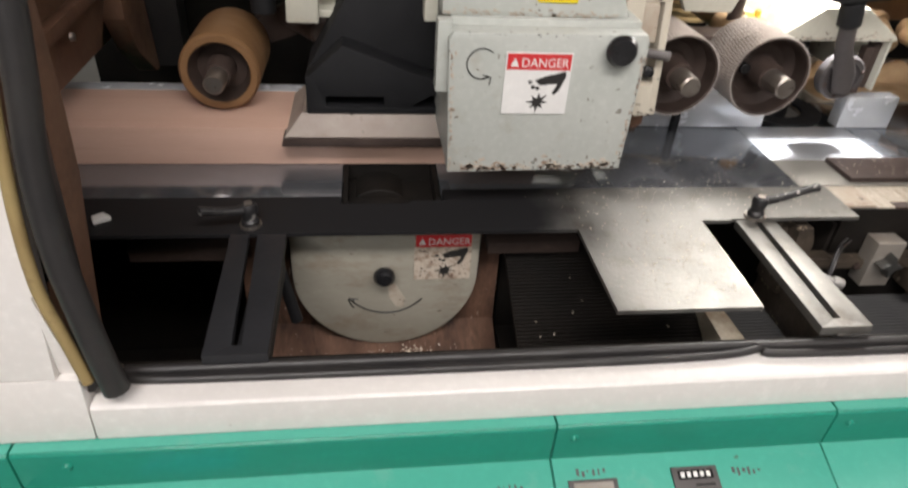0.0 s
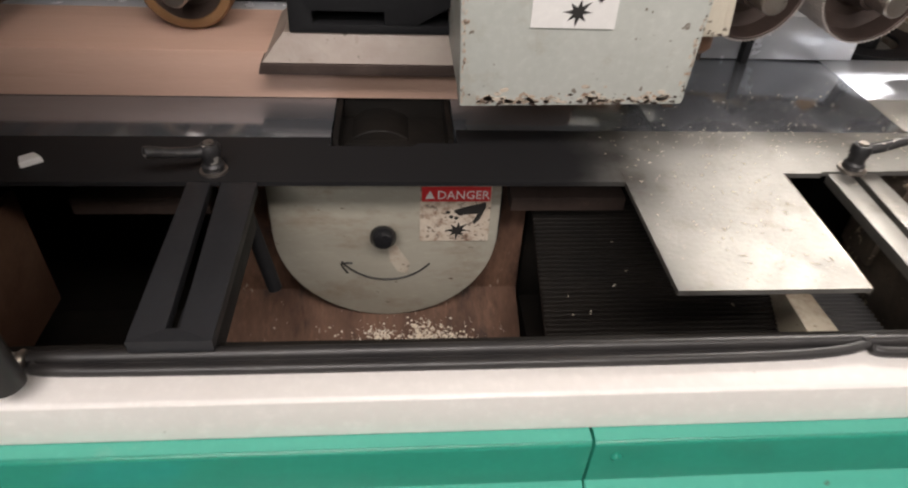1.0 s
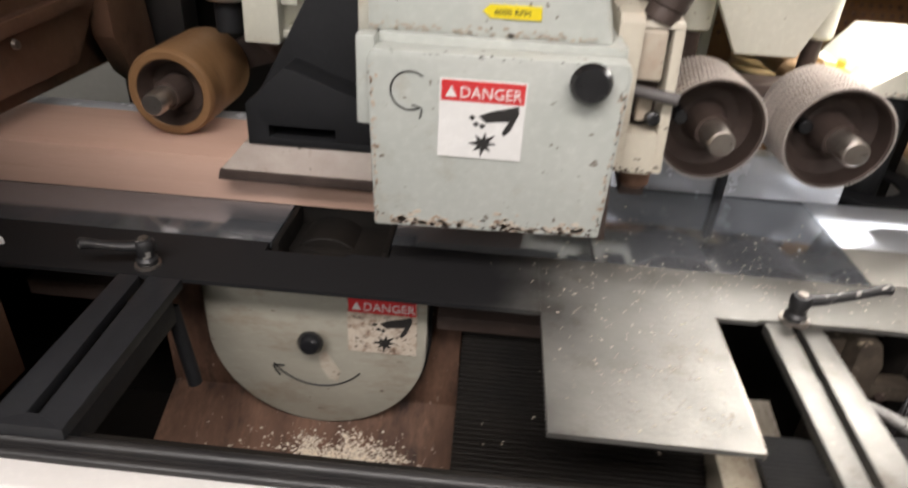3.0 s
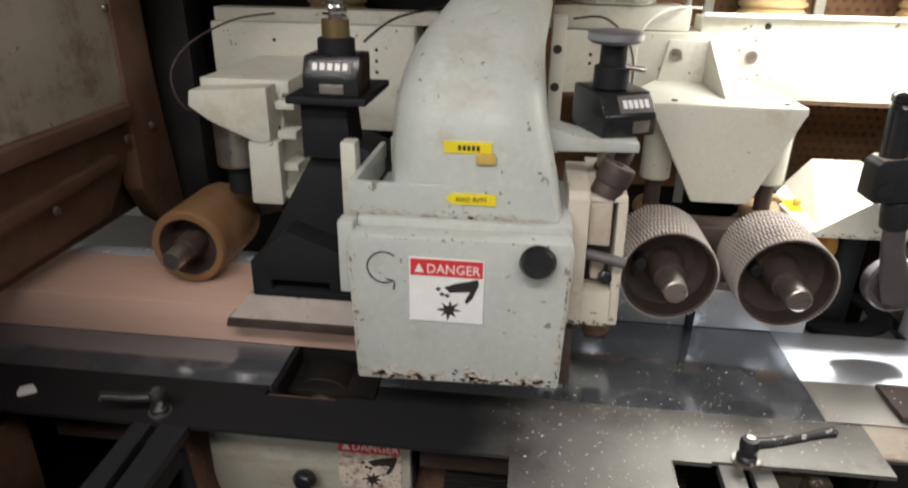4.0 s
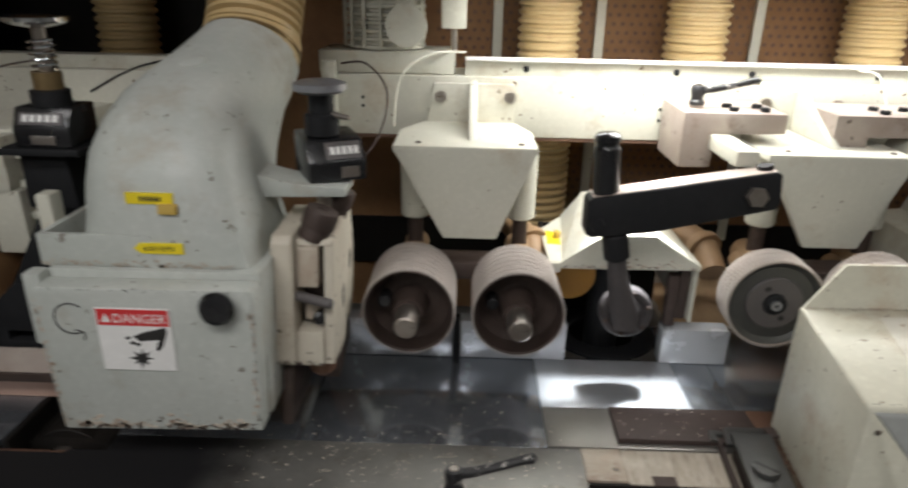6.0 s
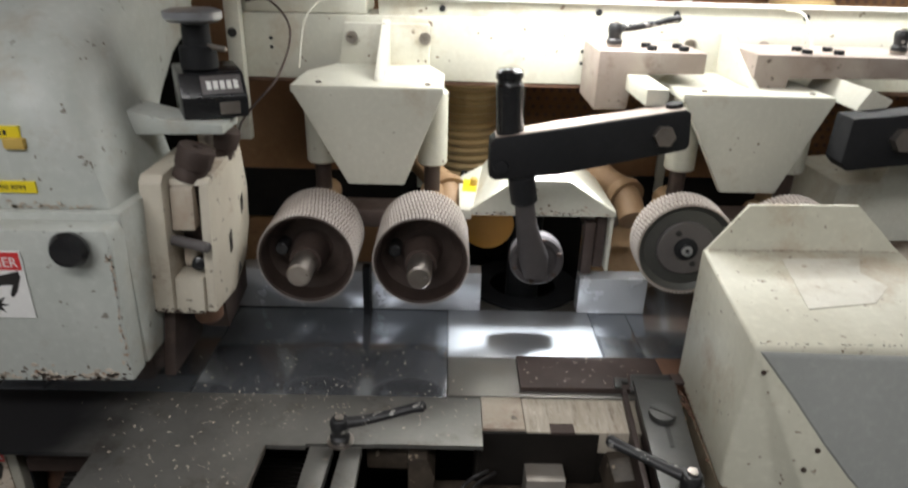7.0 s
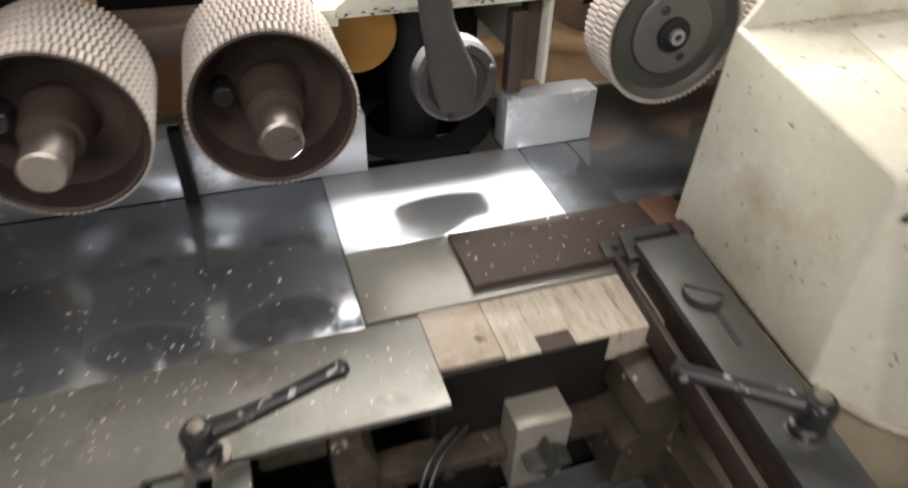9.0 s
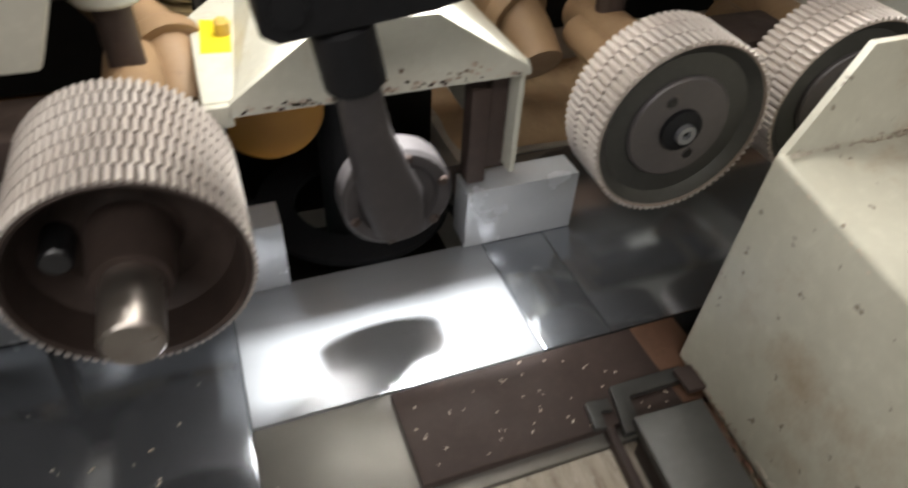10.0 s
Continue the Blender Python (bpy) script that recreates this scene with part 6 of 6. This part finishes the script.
for i in range(nx):
    line_ = []
    for k in range(ny):
        x, y = 1.415 + 0.47 * i / (nx - 1), 1.806 + 0.20 * k / (ny - 1)
        edge_ = min(1.0, 6 * min(i / (nx - 1), 1 - i / (nx - 1)), 5 * min((k + 1) / ny, 1 - k / (ny - 1)))
        h = sum(a * math.exp(-((x - cx) ** 2 + (y - cy_) ** 2) / (r * r)) for cx, cy_, r, a in lumps) + rg.uniform(0, 0.0022)
        line_.append(bm.verts.new((x, y, 0.851 + edge_ * (0.002 + h))))
    rows_.append(line_)
for a, b in zip(rows_, rows_[1:]):
    for k in range(ny - 1):
        bm.faces.new((a[k], b[k], b[k + 1], a[k + 1]))
bmesh.ops.recalc_face_normals(bm, faces=bm.faces)
solid("sawdust_heap", bm, M_SAWDUST, "lumpy tan heap of sawdust on the shelf behind the bed", "sawdust", "stuff")
rb = thing("right_box", (1.83, 1.75, 1.0), "pale painted box cover with a red label behind the hood", "cover")
part("body", prism([(1.76, 0.98), (2.1, 0.98), (2.1, 1.16), (1.86, 1.16), (1.83, 1.08), (1.77, 1.075)], "y", 1.70, 1.86, 0.003), M_PAINT, rb)
part("label", box(1.90, 2.0, 1.6975, 1.6995, 1.11, 1.14, 0), M_RED, rb, "red label")

# ---- wires ----
for pts, m, n in (([(0.235, 1.63, 1.192), (0.190, 1.67, 1.178), (0.150, 1.71, 1.198), (0.143, 1.73, 1.235), (0.165, 1.77, 1.272), (0.205, 1.85, 1.300), (0.260, 1.905, 1.308)], M_RUSTWHEEL, "dull thin air hose looped over the roller carrier"),
                  ([(0.50, 1.60, 1.30), (0.53, 1.70, 1.325), (0.60, 1.85, 1.335)], M_CAST, "dark thin cable behind the stand"),
                  ([(0.80, 1.88, 1.315), (0.85, 1.84, 1.32), (0.89, 1.80, 1.28), (0.885, 1.72, 1.22), (0.84, 1.66, 1.16), (0.83, 1.62, 1.08)], M_RUSTWHEEL, "dark thin cable hanging beside the carrier"),
                  ([(1.02, 1.92, 1.335), (0.96, 1.88, 1.335), (0.91, 1.84, 1.30), (0.90, 1.80, 1.22)], M_PAINT, "pale thin air hose above the carrier"),
                  ([(1.72, 1.90, 1.32), (1.735, 1.86, 1.315), (1.74, 1.82, 1.26)], M_PAINT, "pale thin air hose above the carrier")):
    solid("air_hose", tube(pts, 0.0019, 8), m, n, "hose")

# ---- enclosure: end wall, roof with tube lamp ----
ew = thing("end_wall", (0.0, 1.5, 0.97), "stained beige and rust-brown enclosure end wall", "wall", kind="structure")
part("upper_sheet", box(-0.03, 0.0, 1.12, 1.80, 1.155, 1.75, 0.002), M_SHEET, ew, "beige stained sheet")
part("rail", box(-0.035, 0.018, 1.12, 1.80, 1.125, 1.154, 0.004), M_RUST, ew, "rust-brown rail")
part("lower_sheet", prism([(1.12, 0.96), (1.72, 0.965), (1.80, 1.05), (1.80, 1.1245), (1.12, 1.1245)], "x", -0.04, -0.012, 0.002), M_RUST, ew, "rust-brown lower sheet")
part("lower_rail", prism([(1.12, 1.02), (1.74, 1.055), (1.74, 1.075), (1.12, 1.045)], "x", -0.0115, 0.008, 0.003), M_RUST, ew)
part("corner_post", prism([(1.80, 0.99), (1.84, 0.92), (1.93, 0.85), (1.95, 0.85), (1.90, 1.20), (1.87, 1.75), (1.80, 1.75)], "x", -0.03, 0.008, 0.003), M_RUST, ew, "rust-brown corner post")
for y, z in ((1.775, 1.095), (1.86, 1.10), (1.56, 1.035), (1.78, 1.32)):
    part("bolt", lathe([(0, 0), (0.007, 0), (0.006, 0.005), (0, 0.006)], (0.009, y, z), (1, 0, 0), 12), M_STEEL, ew)
part("black_column", box(-0.02, 0.06, 1.955, 2.02, 0.85, 1.75, 0.004), M_RUBBER, ew, "black rubber-edged column")
part("inner_brace", prism([(1.06, 0.87), (1.10, 0.87), (1.16, 1.10), (1.30, 1.30), (1.26, 1.30), (1.11, 1.10)], "x", 0.02, 0.05, 0.003), M_RUST, ew, "rust-brown inner brace")
part("inner_wall", box(-0.075, -0.06, 1.09, 2.16, 0.923, 1.75, 0.001), M_RUST, ew, "rust-brown inner wall")
roof = thing("enclosure_roof", (1.0, 1.6, 1.72), "dark enclosure roof sheet with a tube lamp", "roof", kind="structure")
part("roof_sheet", box(-0.9, 2.4, 1.38, 2.19, 1.72, 1.75, 0), M_PEG, roof)
lamp = thing("tube_lamp", (1.62, 1.84, 1.44), "white fluorescent tube lamp under the enclosure roof", "lamp")
part("housing", box(1.04, 2.20, 1.80, 1.88, 1.475, 1.52, 0.003), M_WHITE, lamp)
for x in (1.3, 1.95):
    part("hanger", box(x, x + 0.015, 1.83, 1.85, 1.52, 1.72, 0.001), M_STEEL, lamp)
part("tube", rod((1.045, 1.84, 1.456), (2.195, 1.84, 1.456), 0.014, 16), M_TUBE, lamp, "glowing white tube")
wl = thing("work_lamp", (1.355, 1.735, 1.455), "round work lamp under the enclosure roof", "lamp")
part("shade", lathe([(0.02, 0.265), (0.025, 0.07), (0.048, 0.035), (0.052, 0.0), (0.049, 0.0), (0.045, 0.033), (0.021, 0.067), (0.016, 0.265), (0.02, 0.265)], (1.355, 1.735, 1.455), (0, 0, 1), 28), M_WHITE, wl, "white enamel shade")
part("bulb", lathe([(0, 0.008), (0.02, 0.012), (0.03, 0.03), (0.02, 0.055), (0, 0.06)], (1.355, 1.735, 1.455), (0, 0, 1), 16), M_TUBE, wl, "glowing bulb")
# Housings are out of view; the third goes with the added front fill.
for x, y in ((0.6, -0.35), (3.2, -0.3), (-0.7, -2.0)):
    hl = thing("hall_fill_lamp", (x, y, 3.08), "unseen white ceiling lamp of the hall, for fill", "lamp", "hall lamps")
    part("housing", box(x - 1.0, x + 1.0, y - 0.12, y + 0.12, 3.10, 3.19, 0.004), M_WHITE, hl)

# small things: loose chips on the plates
rng = random.Random(11)
bm = bmesh.new()
for i in range(520):
    u = rng.random()
    if u < 0.55:
        x, y = rng.gauss(0.86, 0.07), rng.uniform(1.14, 1.43)
        ok = 0.74 < x < 0.92 or (0.74 < x < 1.19 and y > 1.345)
        z = T + 0.0008
    elif u < 0.9:
        x, y, z = rng.gauss(0.98, 0.12), rng.triangular(1.34, 1.62, 1.40), T + 0.0008
        ok = 0.56 < x < 1.19
    else:
        x, y, z, ok = rng.uniform(1.26, 1.45), rng.uniform(1.45, 1.52), T + 0.0088, True
    if not ok:
        continue
    a, l, w = rng.uniform(0, math.pi), rng.choice((0.0004, 0.0005, 0.0006, 0.0008, 0.0011, 0.0018)), rng.uniform(0.0003, 0.0007)
    dx, dy = math.cos(a), math.sin(a)
    bot = [(x + dx * s * l - dy * t * w, y + dy * s * l + dx * t * w, z) for s, t in ((-1, -1), (1, -1), (1, 1), (-1, 1))]
    lo = [bm.verts.new(p) for p in bot]
    hi = [bm.verts.new((p[0], p[1], p[2] + 0.0003 + 0.0004 * rng.random())) for p in bot]
    bm.faces.new(hi)
    for j in range(4):
        bm.faces.new((lo[j], lo[(j + 1) % 4], hi[(j + 1) % 4], hi[j]))
for i in range(26):
    x, v = rng.uniform(0.66, 0.95), rng.uniform(0.02, 0.30)
    y, z = 1.11 + v * 0.9135, 0.6405 + v * 0.4067
    a, l, w = rng.uniform(0, math.pi), rng.uniform(0.0008, 0.003), rng.uniform(0.0004, 0.0009)
    dx, dy = math.cos(a), math.sin(a)
    q = [bm.verts.new((x + dx * p * l - dy * t * w, y + dy * p * l + dx * t * w, z + (dy * p * l + dx * t * w) * 0.445 + h)) for h in (0, 0.0006) for p, t in ((-1, -1), (1, -1), (1, 1), (-1, 1))]
    bm.faces.new(q[4:])
    for j in range(4):
        bm.faces.new((q[j], q[(j + 1) % 4], q[4 + (j + 1) % 4], q[4 + j]))
solid("wood_chips", bm, M_CHIP, "loose pale wood chips on the steel plates", "wood chips", "stuff")


def worn_edge(host, p, q, normal, count, seed, mat=M_RUST, size=0.003):
    """Small flat flakes of bare metal scattered along an edge, in one part."""
    rg = random.Random(seed)
    p, q, n = Vector(p), Vector(q), Vector(normal).normalized()
    d = (q - p).normalized()
    s = n.cross(d)
    own = bmesh.new()
    for i in range(count):
        c = p.lerp(q, rg.random()) + s * abs(rg.gauss(0, size * 0.8)) + n * 0.0004
        k = size * rg.uniform(0.15, 0.7)
        ring_ = [c + d * (k * rg.uniform(0.6, 1.6) * math.cos(a)) + s * (k * rg.uniform(0.3, 0.9) * math.sin(a)) for a in np.linspace(0, 2 * math.pi, 8)[:-1]]
        top = [own.verts.new(x) for x in ring_]
        low_ = [own.verts.new(x - n * 0.0005) for x in ring_]
        own.faces.new(top)
        for a in range(7):
            own.faces.new((top[a], low_[a], low_[(a + 1) % 7], top[(a + 1) % 7]))
    bmesh.ops.recalc_face_normals(own, faces=own.faces)
    return tagged(part("worn_edge", own, mat, host, "chipped paint along the edge"), kind="stuff")


rg = random.Random(33)
bm = bmesh.new()
for i in range(60):
    u = rg.random()
    x, y = 1.428 + 0.030 * u + rg.uniform(-0.004, 0.009), 1.25 + 0.19 * u
    k = rg.uniform(0.0012, 0.0045)
    own = bmesh.new()
    bmesh.ops.create_icosphere(own, subdivisions=1, radius=k, matrix=Matrix.Translation((x, y, T + 0.003 + k * 0.5)) @ Matrix.Diagonal((1, rg.uniform(0.6, 1.3), 0.6, 1)))
    join(bm, own)
solid("rust_crumbs", bm, M_PIPE, "brown crumbs of rust and sawdust beside the hood", "debris", "stuff")

worn_edge(hd, (0.545, 1.3398, 0.9315), (0.783, 1.3398, 0.9365), (0, -1, 0), 70, 1, M_RUSTWHEEL, 0.0045)
worn_edge(hd, (0.5375, 1.3398, 1.108), (0.5425, 1.3398, 0.936), (0, -1, 0), 70, 2, M_SCUFF, 0.0035)
worn_edge(hd, (0.538, 1.3398, 1.118), (0.786, 1.3398, 1.120), (0, -1, 0), 25, 3, M_GRIME, 0.002)
worn_edge(hd, (0.7855, 1.3398, 0.942), (0.7895, 1.3398, 1.108), (0, -1, 0), 30, 4, M_GRIME, 0.0025)
worn_edge(hd, (0.531, 1.3798, 1.1330), (0.76, 1.3798, 1.1330), (0, -1, 0), 90, 5, M_DUSTY, 0.004)
worn_edge(bh, (1.475, 1.29, 1.0335), (1.73, 1.29, 1.034), (0, -0.16, 1), 40, 6, M_GRIME, 0.0018)
worn_edge(bh, (1.48, 1.466, 1.0605), (1.72, 1.466, 1.0625), (0, -0.16, 1), 160, 7, M_DUSTY, 0.0026)
worn_edge(h2, (1.19, 1.6596, 1.0265), (1.40, 1.6596, 1.0285), (0, -1, 0), 40, 8, M_RUSTWHEEL, 0.003)
worn_edge(pb, (0.79, 1.411, 0.986), (0.8475, 1.4165, 0.983), (0, -1, 0), 40, 9, M_RUSTWHEEL, 0.003)

worn_edge(bh, (1.4775, 1.475, 0.864), (1.460, 1.285, 0.868), (-1, 0.05, 0.05), 45, 10, M_DUSTY, 0.004)
worn_edge(bh, (1.4725, 1.300, 1.029), (1.4755, 1.465, 1.056), (-1, 0, 0.05), 30, 12, M_CHIP, 0.003)
worn_edge(cover, (0.605, 1.3618, 0.83), (0.315, 1.3618, 0.83), (0, -1, 0), 60, 13, M_DUSTY, 0.004)
worn_edge(ins, (1.41, 1.432, T - 0.0019), (1.41, 1.372, T - 0.0019), (0, 0, 1), 60, 14, M_LEDGE, 0.008)
worn_edge(bh, (1.4745, 1.30, 0.8592), (1.4755, 1.478, 0.8592), (0, 0, 1), 120, 15, M_RUST, 0.006)
worn_edge(hd, (0.56, 1.3398, 0.934), (0.775, 1.3398, 0.939), (0, -1, 0), 110, 16, M_SCUFF, 0.007)
worn_edge(hd, (0.7855, 1.3398, 0.95), (0.7890, 1.3398, 1.10), (0, -1, 0), 40, 17, M_SCUFF, 0.004)
worn_edge(h2, (1.19, 1.6596, 1.0275), (1.395, 1.6596, 1.0295), (0, -1, 0), 40, 18, M_SCUFF, 0.005)
